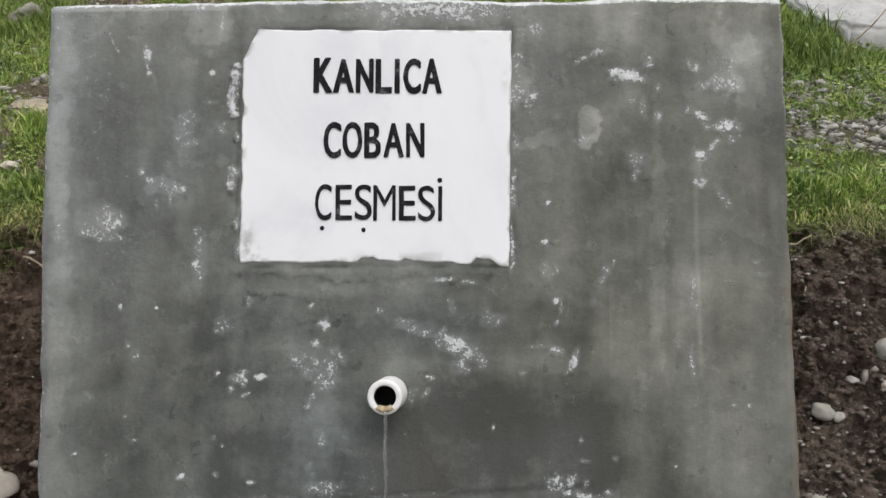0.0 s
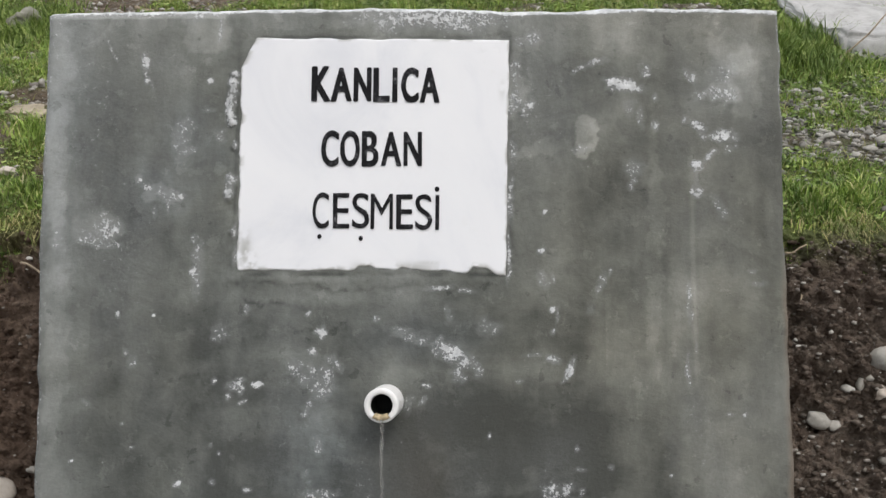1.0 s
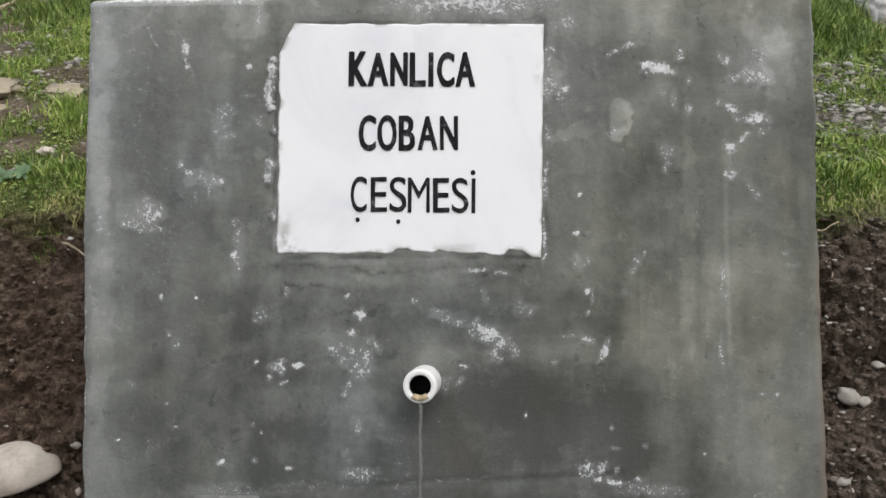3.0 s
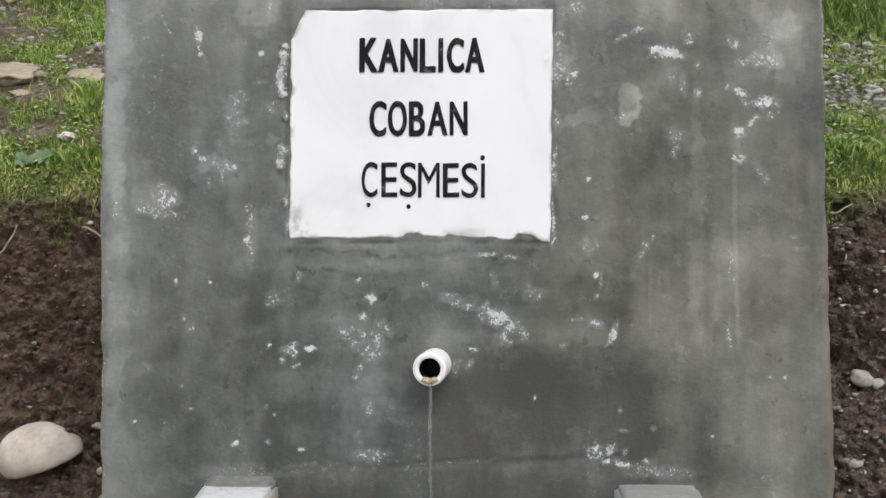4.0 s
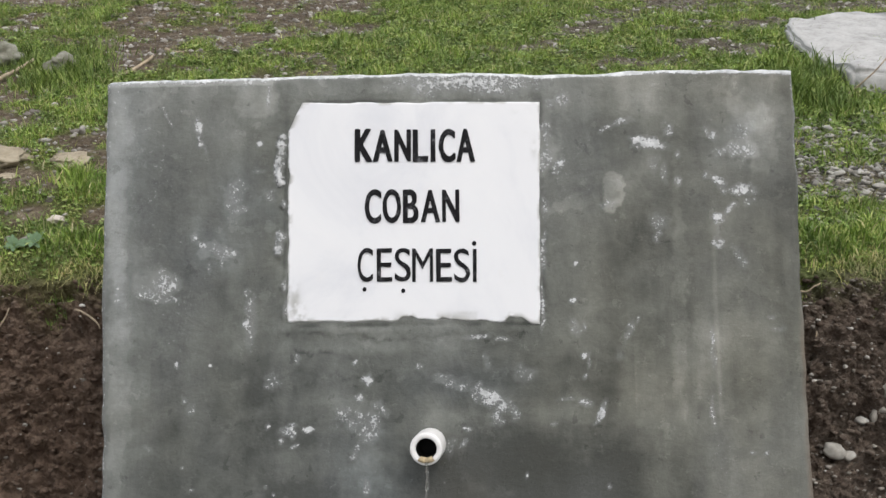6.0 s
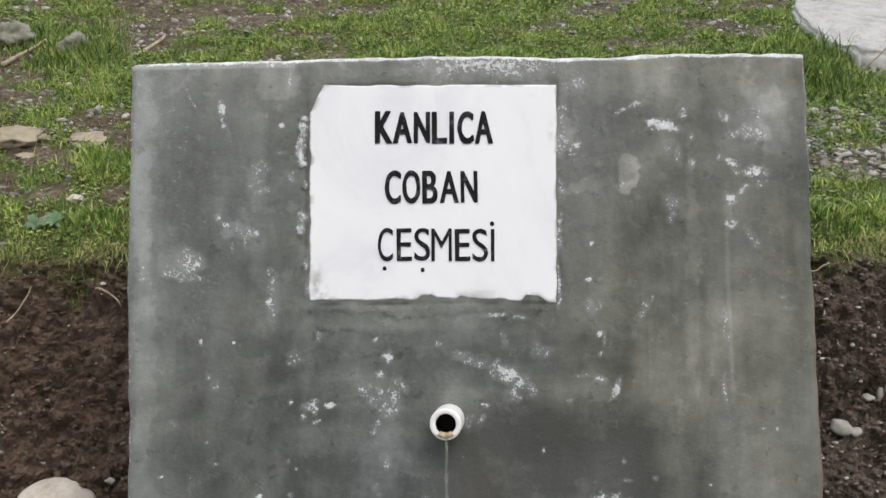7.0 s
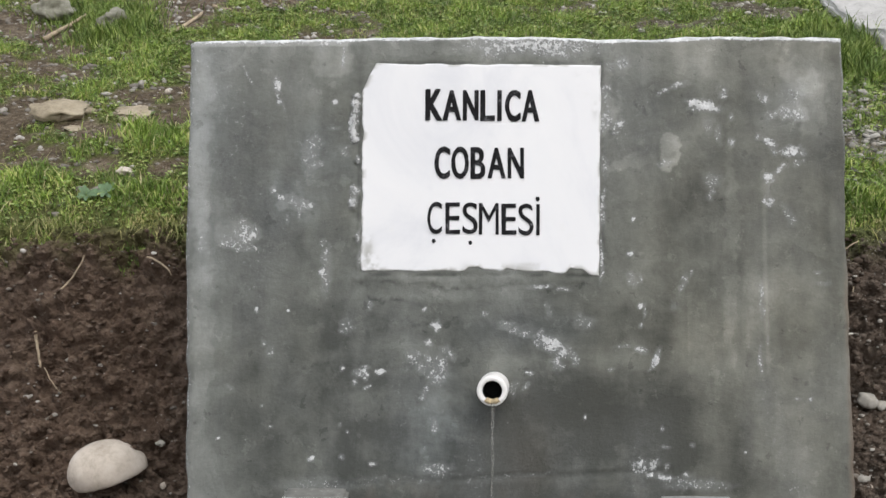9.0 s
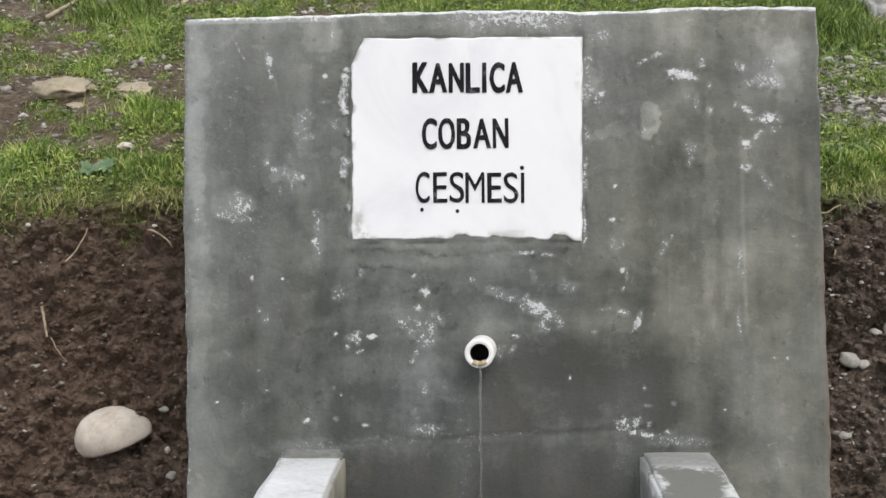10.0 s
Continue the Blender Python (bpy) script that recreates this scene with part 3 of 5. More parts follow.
def wall_axis(lo, hi, step, r, depth, both=True):
    """Places along one axis of a rounded block and how far back each lies."""
    mid = np.arange(lo + r, hi - r + step / 2, step)
    arc = np.linspace(0, np.pi / 2, 6)
    up = [(hi - r + r * np.sin(a), r - r * np.cos(a)) for a in arc[1:]] + [(hi, depth * k) for k in (0.25, 0.5, 0.75, 1.0)]
    dn = [(lo + hi - p, d) for p, d in reversed(up)] if both else []
    rows = dn + [(p, 0.0) for p in mid] + up
    return np.array(rows)


def build_back_wall(fountain):
    W, DEEP = 0.581, 0.20
    ax = wall_axis(-W, W, 0.0026, 0.010, DEEP)
    az = wall_axis(-0.40, 1.104, 0.0026, 0.009, DEEP, both=False)
    X, Z = np.meshgrid(ax[:, 0], az[:, 0])
    Y = np.maximum(*np.meshgrid(ax[:, 1], az[:, 1]))
    edge = smooth(0.50, 0.58, np.abs(X))
    wav = 0.006 * (fbm(Z * 5, np.sign(X) * 3.0, 81, 3) - 0.5) + 0.004 * (vnoise(Z * 28, np.sign(X) * 5.0, 85) - 0.5)
    lean_in = np.interp(Z, (0.2, 0.57, 0.72, 0.84, 1.02, 1.1), (-0.006, -0.002, 0.002, 0.004, 0.007, 0.008))
    X2 = X + np.sign(X) * edge * (wav + lean_in * (X < 0))
    Z2 = Z + (np.interp(X, TOP_X, TOP_Z) - 1.104 + 0.004 * (fbm(X * 30, X * 0, 87, 3) - 0.5)) * smooth(1.072, 1.103, Z)
    # trowelled relief, and mortar squeezed out round the plaque
    relief = 0.006 * (fbm(X * 4, Z * 4, 91, 4) - 0.5) + 0.0022 * (fbm(X * 24, Z * 16, 95, 3) - 0.5)
    out_x = np.maximum(-0.277 - X, X - 0.150)
    out_z = np.maximum(0.688 - Z, Z - 1.064)
    out = np.maximum(out_x, out_z)
    band = np.exp(-((out - 0.010) / 0.012) ** 2)
    relief = relief + band * (0.001 + 0.006 * np.clip(fbm(X * 40, Z * 40, 99, 3) - 0.42, 0, 1))
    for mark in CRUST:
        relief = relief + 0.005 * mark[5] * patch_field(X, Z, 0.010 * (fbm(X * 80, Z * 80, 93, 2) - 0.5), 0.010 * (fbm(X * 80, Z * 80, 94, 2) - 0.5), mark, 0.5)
    seam = np.exp(-((Z - 0.333 - 0.05 * (X + 0.05)) / 0.006) ** 2) * (np.abs(X + 0.03) < 0.30)
    relief = relief - 0.002 * seam
    inside = smooth(-0.034, -0.040, out)
    near = smooth(0.004, -0.004, out)
    Y2 = Y - relief * (Y < 0.004) * (1 - near) - 0.0012 * near + 0.012 * inside
    me = grid_mesh("back_wall", np.stack([X2, Y2, Z2], -1), cement)

    lime = np.zeros_like(X)
    warp_x = 0.016 * (fbm(X * 30, Z * 30, 101, 3) - 0.5) + 0.010 * (fbm(X * 110, Z * 110, 102, 2) - 0.5)
    warp_z = 0.016 * (fbm(X * 30, Z * 30, 105, 3) - 0.5) + 0.010 * (fbm(X * 110, Z * 110, 106, 2) - 0.5)
    ledge = ((-0.345, 0.322, 0.070, 0.012, 2, 0.34), (-0.20, 0.331, 0.12, 0.006, 2, 0.34), (-0.02, 0.339, 0.10, 0.004, 2, 0.32), (-0.14, 0.350, 0.03, 0.012, 0, 0.60), (0.31, 0.325, 0.06, 0.010, 0, 0.46))
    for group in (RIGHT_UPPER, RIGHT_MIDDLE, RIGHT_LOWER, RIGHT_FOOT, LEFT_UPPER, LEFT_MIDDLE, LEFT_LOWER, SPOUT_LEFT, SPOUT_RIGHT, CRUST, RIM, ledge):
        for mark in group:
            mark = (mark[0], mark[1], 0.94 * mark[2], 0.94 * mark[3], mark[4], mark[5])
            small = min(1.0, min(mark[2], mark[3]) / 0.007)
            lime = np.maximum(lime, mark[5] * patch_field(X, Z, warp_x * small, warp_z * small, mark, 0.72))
    # a long pale run down the face
    run = (smooth(0.006, 0.001, np.abs(X - 0.437 + 0.004 * (fbm(Z * 8, Z * 0, 108, 3) - 0.5))) * smooth(0.50, 0.54, Z) * smooth(0.87, 0.80, Z))
    top = np.interp(X, TOP_X, TOP_Z)
    down = top - Z2 + 0.005 * (fbm(X * 26, X * 0 + 2, 107, 3) - 0.5)
    thick = np.interp(X, (-0.59, -0.33, -0.27, 0.60), (0.0115, 0.0095, 0.0070, 0.0075))
    lime = np.maximum(lime, 1.45 * smooth(thick + 0.002, thick - 0.002, down) * np.where((X < -0.30) & (down > 0.005), 0.42, 1.0))
    lime = np.maximum(lime, 0.46 * smooth(0.012, 0.002, W - np.abs(X)) * (X < 0))
    lime = np.maximum(lime, 0.55 * smooth(0.007, 0.002, W - X) * smooth(0.80, 1.0, Z))
    lime = np.maximum(lime, 0.30 * (fbm(X * 9, Z * 3.2, 109, 4) - 0.5) * 2)
    wet = np.exp(-(((X - 0.07) / 0.30) ** 2 + ((Z - 0.42) / 0.15) ** 2))
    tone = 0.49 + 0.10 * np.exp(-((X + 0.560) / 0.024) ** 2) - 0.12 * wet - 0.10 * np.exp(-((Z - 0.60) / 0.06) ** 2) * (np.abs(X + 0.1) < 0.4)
    tone = tone + 0.12 * smooth(0.28, 0.52, X) * smooth(0.75, 0.45, Z) + 0.10 * smooth(1.0, 1.09, Z) * (fbm(X * 6, Z * 6, 111) > 0.48)
    tone = tone + 0.18 * (fbm(X * 3, Z * 2.2, 113, 4) - 0.5) + 0.20 * (fbm(X * 18, Z * 4, 117, 4) - 0.5) + 0.10 * (fbm(X * 34, Z * 26, 123, 3) - 0.5) - 0.14 * seam * fbm(X * 18, Z * 3, 125)
    tone = tone + 0.26 * (fbm(X * 24, Z * 2.6, 114, 4) - 0.5) * smooth(0.12, 0.30, X)
    tone = tone + 0.30 * (fbm(X * 5, Z * 34, 115, 4) - 0.5) * smooth(0.36, 0.22, np.abs(X + 0.02)) * smooth(0.70, 0.64, Z)
    tone = tone + 0.30 * (fbm(X * 12, Z * 9, 116, 5) - 0.5)
    tone = tone + 0.15 * run
    tone = tone - 0.30 * np.exp(-((out - 0.002) / 0.0030) ** 2) * smooth(0.38, 0.62, fbm(X * 26, Z * 26, 118, 3))   # open joint round the plaque
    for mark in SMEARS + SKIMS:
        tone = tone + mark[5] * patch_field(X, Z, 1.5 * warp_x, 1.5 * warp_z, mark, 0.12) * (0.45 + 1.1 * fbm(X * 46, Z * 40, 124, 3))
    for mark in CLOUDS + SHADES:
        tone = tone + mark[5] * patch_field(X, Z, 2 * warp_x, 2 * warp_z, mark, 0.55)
    tone = tone + 0.34 * smooth(0.014, 0.011, down) * smooth(-0.28, -0.31, X)
    bloom = np.zeros_like(X)
    for mark in ((-0.148, 0.42, 0.06, 0.09, 0, 1.0), (-0.40, 0.815, 0.06, 0.05, 0, 0.6), (-0.35, 0.90, 0.05, 0.06, 0, 0.6), (0.02, 0.59, 0.09, 0.03, 0, 0.5), (-0.55, 0.90, 0.04, 0.22, 0, 0.4), (0.495, 0.99, 0.06, 0.07, 0, 0.5)):
        bloom = np.maximum(bloom, mark[5] * patch_field(X, Z, 2 * warp_x, 2 * warp_z, mark, 0.8))
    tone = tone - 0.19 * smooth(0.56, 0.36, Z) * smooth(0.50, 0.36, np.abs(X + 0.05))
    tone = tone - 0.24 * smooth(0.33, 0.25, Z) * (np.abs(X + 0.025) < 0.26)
    rust = 0.55 * smooth(0.020, 0.004, W - X + 0.01 * fbm(Z * 10, Z * 0, 119)) * smooth(0.75, 0.6, Z) * fbm(X * 20, Z * 9, 121)
    rust = np.maximum(rust, 0.06 * smooth(0.345, 0.30, Z) * (np.abs(X + 0.025) < 0.262) * smooth(0.42, 0.70, fbm(X * 40, Z * 18, 122)))
    rust = np.maximum(rust, 0.05 * np.exp(-((X - 0.02) / 0.05) ** 2 - ((Z - 0.36) / 0.08) ** 2))
    # hairline cracks under the plaque and across the face
    for x0, z0, x1, z1, s in ((-0.27, 0.672, -0.13, 0.664, 1.0), (-0.13, 0.664, 0.00, 0.672, 0.8), (-0.26, 0.640, -0.17, 0.637, 0.9), (0.16, 0.975, 0.185, 0.90, 0.8), (-0.37, 0.520, -0.33, 0.527, 1.0), (0.16, 0.70, 0.26, 0.73, 0.5), (-0.20, 0.60, -0.10, 0.607, 0.7)):
        f = np.clip(((X - x0) * (x1 - x0) + (Z - z0) * (z1 - z0)) / ((x1 - x0) ** 2 + (z1 - z0) ** 2), 0, 1)
        away = np.hypot(X + 0.5 * warp_x - x0 - f * (x1 - x0), Z + 1.6 * warp_z - z0 - f * (z1 - z0))
        tone = tone - 0.22 * s * np.exp(-(away / 0.0030) ** 2) * fbm(X * 50, Z * 50, 129) * 1.6 + 0.07 * s * np.exp(-((away - 0.014) / 0.012) ** 2)
    warmth = 0.65 * smooth(0.05, 0.42, X + 0.3 * (fbm(X * 4, Z * 3, 127) - 0.5)) + 0.25 * wet
    paint(me, "warmth", warmth), paint(me, "bloom", bloom)
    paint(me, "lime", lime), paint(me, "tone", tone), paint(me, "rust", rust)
    ob = new("back_wall", me)
    ob.parent = fountain
    ob["label"] = "grey cement plaster back wall with white lime marks"


def block(bm_size, seed, r=0.007, step=0.03, rough=0.006):
    """A rounded, slightly uneven block between two corners."""
    (x0, y0, z0), (x1, y1, z1) = bm_size
    bm = bmesh.new()
    bmesh.ops.create_cube(bm, size=1.0)
    for v in bm.verts:
        v.co = Vector((x0 if v.co.x < 0 else x1, y0 if v.co.y < 0 else y1, z0 if v.co.z < 0 else z1))
    bmesh.ops.bevel(bm, geom=bm.edges[:], offset=r, segments=3, affect="EDGES")
    long = [e for e in bm.edges if e.calc_length() > 0.05]
    bmesh.ops.subdivide_edges(bm, edges=long, cuts=10, use_grid_fill=True)
    for v in bm.verts:
        v.co += rough * noise.noise_vector(v.co * 9 + Vector((seed, 0, 0)))
    return bm


def build_basin(fountain):
    level = LEAN.inverted()
    for name, lo, hi, label in (("basin_side_wall", (-0.405, -0.72, -0.30), (-0.287, 0.16, 0.303), "pale lime-washed basin wall"),
                                ("basin_side_wall", (0.242, -0.72, -0.30), (0.372, 0.16, 0.298), "grey basin wall with a damp top"),
                                ("basin_front_wall", (-0.287, -0.72, -0.30), (0.242, -0.61, 0.296), ""),
                                ("basin_floor", (-0.290, -0.64, -0.30), (0.246, 0.06, -0.02), "")):
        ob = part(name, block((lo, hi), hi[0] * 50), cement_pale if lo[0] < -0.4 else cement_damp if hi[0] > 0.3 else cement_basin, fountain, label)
        ob.matrix_local = level


def build_fillet(fountain):
    """A sloping strip of mortar along the joint of basin and back wall."""
    bm = block(((-0.402, 0.022, 0.290), (-0.290, 0.085, 0.314)), 5, r=0.005, rough=0.005)
    for v in bm.verts:
        if v.co.z > 0.303:
            v.co.z -= 0.26 * max(0.0, 0.075 - v.co.y)
    ob = part("mortar_fillet", bm, cement_basin, fountain, "pale grey mortar strip")
    ob.matrix_local = LEAN.inverted()


def build_spout(fountain):
    prof = [(0.0262, -0.01), (0.0262, 0.040), (0.0258, 0.0415), (0.0258, 0.0435), (0.0264, 0.045), (0.0264, 0.0535), (0.0255, 0.0555), (0.0235, 0.0565),
            (0.0185, 0.0565), (0.0172, 0.0555), (0.0167, 0.053), (0.0167, 0.002)]
    bm = bmesh.new()
    seg, rings = 48, []
    for r, d in prof:
        rings.append([bm.verts.new((r * math.cos(2 * math.pi * k / seg), -d, r * math.sin(2 * math.pi * k / seg))) for k in range(seg)])
    for a, b in zip(rings, rings[1:]):
        for k in range(seg):
            bm.faces.new((a[k], a[(k + 1) % seg], b[(k + 1) % seg], b[k]))
    spout = part("spout", bm, pvc, fountain, "short white plastic pipe spout")
    spout.matrix_local = pose(-0.0385, 0.0, 0.4905, 6.5, 0, -5.0)
    # added lining whose black colour stands for the shade in the pipe
    bm = bmesh.new()
    inner = [[bm.verts.new((0.0163 * math.cos(2 * math.pi * k / 32), -d, 0.0163 * math.sin(2 * math.pi * k / 32))) for k in range(32)] for d in (0.0525, 0.03, 0.004)]
    for a, b in zip(inner, inner[1:]):
        for k in range(32):
            bm.faces.new((a[k], b[k], b[(k + 1) % 32], a[(k + 1) % 32]))
    bm.faces.new(inner[-1])
    part("bore", bm, bore_shade_mat, spout, "near-black lining painted as the shade inside the pipe", soft=False)
    bm = bmesh.new()
    ring = []
    for k in range(15):
        a = radians(-128 + 76 * k / 14)
        w = 1 + 0.25 * noise.noise(Vector((k * 0.9, 0, 3)))
        ring.append([bm.verts.new((r * math.cos(a), -d, r * math.sin(a))) for r, d in ((0.0162, 0.046), (0.0160 - 0.0026 * w, 0.054), (0.0172, 0.0582), (0.0165 + 0.006 * w, 0.0578), (0.0225, 0.056))])
    for a, b in zip(ring, ring[1:]):
        for k in range(4):
            bm.faces.new((a[k], a[k + 1], b[k + 1], b[k]))
    part("lime_scale", bm, rust_mat, spout, "rusty brown scale on the pipe's lip")


def build_plaque(fountain):
    n_x, n_z = 220, 200
    u, v = np.meshgrid(np.linspace(0, 1, n_x), np.linspace(0, 1, n_z))
    zz = 0.688 + v * 0.376
    xx = -0.277 + u * 0.429
    left = np.interp(zz, (0.68, 0.70, 0.80, 1.013, 1.03, 1.066), (-0.272, -0.276, -0.2745, -0.2755, -0.268, -0.250)) + 0.005 * (fbm(zz * 45, zz * 0, 131, 3) - 0.5)
    right = np.interp(zz, (0.68, 1.07), (0.1465, 0.1535)) + 0.0035 * (fbm(zz * 40, zz * 0 + 9, 135, 3) - 0.5)
    bites = np.clip(fbm(xx * 26, xx * 0 + 4, 137, 3) - 0.50, 0, 1) * 0.016 * smooth(-0.20, -0.08, xx)
    low = np.interp(xx, (-0.28, -0.10, 0.05, 0.152), (0.691, 0.690, 0.689, 0.682)) + bites + 0.003 * (fbm(xx * 60, xx * 0, 139, 2) - 0.5)
    for cx, w, deep in ((-0.010, 0.008, 0.004), (0.112, 0.018, 0.008), (-0.076, 0.012, 0.003), (0.055, 0.010, 0.003)):
        low = low + deep * smooth(1.3, 0.5, np.abs(xx - cx + 0.006 * (fbm(xx * 90, xx * 0 + 2, 147, 2) - 0.5)) / w)
    high = np.interp(xx, (-0.25, 0.0, 0.152), (1.0675, 1.0655, 1.0635)) - 0.006 * np.clip(fbm(xx * 30, xx * 0 + 7, 141, 3) - 0.45, 0, 1)
    X = left + u * (right - left)
    Z = low + v * (high - low)
    Y = np.full_like(X, -0.0030) + 0.0006 * (fbm(X * 12, Z * 12, 143) - 0.5)
    rim = np.minimum(np.minimum(u * n_x, (1 - u) * (n_x - 1)), np.minimum(v * n_z, (1 - v) * (n_z - 1)))
    Y = Y + np.where(rim < 0.6, 0.016, np.where(rim < 1.6, 0.0012, 0.0))
    me = grid_mesh("plaque", np.stack([X, Y, Z], -1), marble)
    d = np.minimum(np.minimum(X - left, (right - X) * 1.6), np.minimum(Z - low, (high - Z) * 1.5))
    n = fbm(X * 60, Z * 60, 145, 4)
    smear = 0.9 * smooth(0.44, 0.60, n + 0.22 * smooth(0.006, 0.0, d) - 0.06)
    smear = smear * smooth(0.012, 0.002, d)
    for cx, cz, rx, rz, s in ((-0.262, 0.722, 0.007, 0.022, 0.9), (-0.252, 0.705, 0.006, 0.012, 0.9), (-0.258, 0.735, 0.004, 0.006, 0.8), (0.000, 0.697, 0.030, 0.006, 0.8),
                              (0.020, 0.704, 0.020, 0.003, 0.5), (-0.085, 0.696, 0.008, 0.007, 0.6), (0.120, 1.045, 0.008, 0.006, 0.5), (0.140, 0.980, 0.004, 0.012, 0.4), (-0.263, 1.035, 0.004, 0.004, 0.5)):
        q = ((X - cx) / rx) ** 2 + ((Z - cz) / rz) ** 2
        smear = np.maximum(smear, s * np.exp(-0.6 * q) * smooth(0.36, 0.52, n))
    paint(me, "smear", smear)
    plaque = new("plaque", me)
    plaque.parent = fountain
    plaque["label"] = "white marble plaque with black painted lettering"

    # one letter: sign, left, right, foot, head, half thickening
    rows = (("K", -0.162, -0.131, 0.961, 1.018, 0.0020), ("A", -0.131, -0.098, 0.961, 1.016, 0.0016), ("N", -0.095, -0.067, 0.961, 1.016, 0.0016), ("L", -0.064, -0.038, 0.960, 1.016, 0.0014),
            ("I", -0.0335, -0.0255, 0.960, 1.016, 0.0010), ("C", -0.020, 0.008, 0.959, 1.016, 0.0014), ("A", 0.009, 0.0405, 0.959, 1.016, 0.0013),
            ("C", -0.145, -0.117, 0.856, 0.914, 0.0012), ("O", -0.115, -0.084, 0.856, 0.914, 0.0012), ("B", -0.081, -0.0545, 0.856, 0.913, 0.0014), ("A", -0.051, -0.019, 0.857, 0.912, 0.0012), ("N", -0.0155, 0.0135, 0.857, 0.912, 0.0012))
    rows += (("C", -0.157, -0.131, 0.758, 0.815, 0.0008), ("E", -0.125, -0.099, 0.758, 0.814, 0.0007), ("S", -0.095, -0.068, 0.758, 0.814, 0.0007), ("M", -0.066, -0.031, 0.757, 0.813, 0.0004),
             ("E", -0.026, 0.000, 0.757, 0.812, 0.0012), ("S", 0.0035, 0.030, 0.756, 0.812, 0.0007), ("I", 0.0350, 0.0410, 0.756, 0.811, 0.0004))
    for sign, x0, x1, z0, z1, fat in rows:
        letter(plaque, sign, x0, x1, z0, z1, fat)
    for cx, cz, r in ((0.0375, 0.8205, 0.0042), (-0.1455, 0.7455, 0.0038), (-0.081, 0.7425, 0.0038)):
        bm = bmesh.new()
        bmesh.ops.create_circle(bm, cap_ends=True, radius=r, segments=18)
        for w in bm.verts:
            w.co = Vector((cx + w.co.x * 0.9, -0.0040, cz + w.co.y))
        part("letter_dot", bm, paint_mat, plaque, soft=False)


def letter(plaque, sign, x0, x1, z0, z1, fat):
    cu = bpy.data.curves.new("letter", "FONT")
    cu.body, cu.offset, cu.resolution_u = sign, (0.012 if z0 > 0.93 else 0.006 if z0 > 0.83 else -0.004), 6
    ob = bpy.data.objects.new("letter", cu)
    me = bpy.data.meshes.new_from_object(ob)
    co = np.zeros(len(me.vertices) * 3)
    me.vertices.foreach_get("co", co)
    co = co.reshape(-1, 3)
    lo, hi = co.min(0), co.max(0)
    faces = [tuple(p.vertices) for p in me.polygons]
    sx, sz = (x1 - x0 - 2 * fat) / (hi[0] - lo[0]), (z1 - z0 - fat) / (hi[1] - lo[1])
    verts, all_faces = [], []
    for k, (dx, dz) in enumerate(((-fat, 0), (fat, 0), (0, fat / 2), (0, -fat / 2), (-fat / 2, fat / 2), (fat / 2, -fat / 2), (-fat / 2, -fat / 2), (fat / 2, fat / 2))):
        base = len(verts)
        for p in co:
            x, z = x0 + fat + (p[0] - lo[0]) * sx + dx, z0 + fat / 2 + (p[1] - lo[1]) * sz + dz
            wob = 0.0010 * (noise.noise(Vector((x * 90, z * 90, k * 0.0))))
            verts.append((x + wob, -0.0042 - k * 0.00008, z + wob * 0.6))
        all_faces += [tuple(i + base for i in f) for f in faces]
    bpy.data.objects.remove(ob)
    bpy.data.curves.remove(cu)
    bpy.data.meshes.remove(me)
    out = new("letter", mesh_of("letter", verts, all_faces, paint_mat, soft=False))
    out.parent = plaque


def make_basin_cement(name, pale):
    n = Nodes(name, 0.6, 0.35)
    k = n.math("ADD", n.math("MULTIPLY", n.noise(7.0, 5, 0.6, distort=0.8), 0.7), n.math("MULTIPLY", n.noise(90.0, 4), 0.3))
    if pale:
        col = n.ramp(k, (0.32, (0.26, 0.26, 0.24)), (0.44, (0.52, 0.53, 0.53)), (0.6, (0.66, 0.67, 0.68)))
    else:
        col = n.ramp(k, (0.34, (0.10, 0.10, 0.09)), (0.50, (0.17, 0.172, 0.16)), (0.58, (0.40, 0.405, 0.39)), (0.68, (0.55, 0.56, 0.55)))
    axis = n.t.nodes.new("ShaderNodeSeparateXYZ")
    n.t.links.new(n.coords, axis.inputs[0])
    slime = n.ramp(n.math("ADD", n.math("MULTIPLY", axis.outputs[0], 10.0), n.math("ADD", n.math("MULTIPLY", k, 0.25), 3.35)), (0.50, 0.0), (0.60, 0.85))
    if pale:
        col = n.mix(slime, col, n.ramp(n.noise(20.0, 4, stretch=(1, 1, 0.3)), (0.35, (0.07, 0.055, 0.035)), (0.65, (0.22, 0.20, 0.13))))
    n.bump(k, 0.4, 0.004)
    return n.done(col)


cement_pale = make_basin_cement("lime_washed_cement", True)


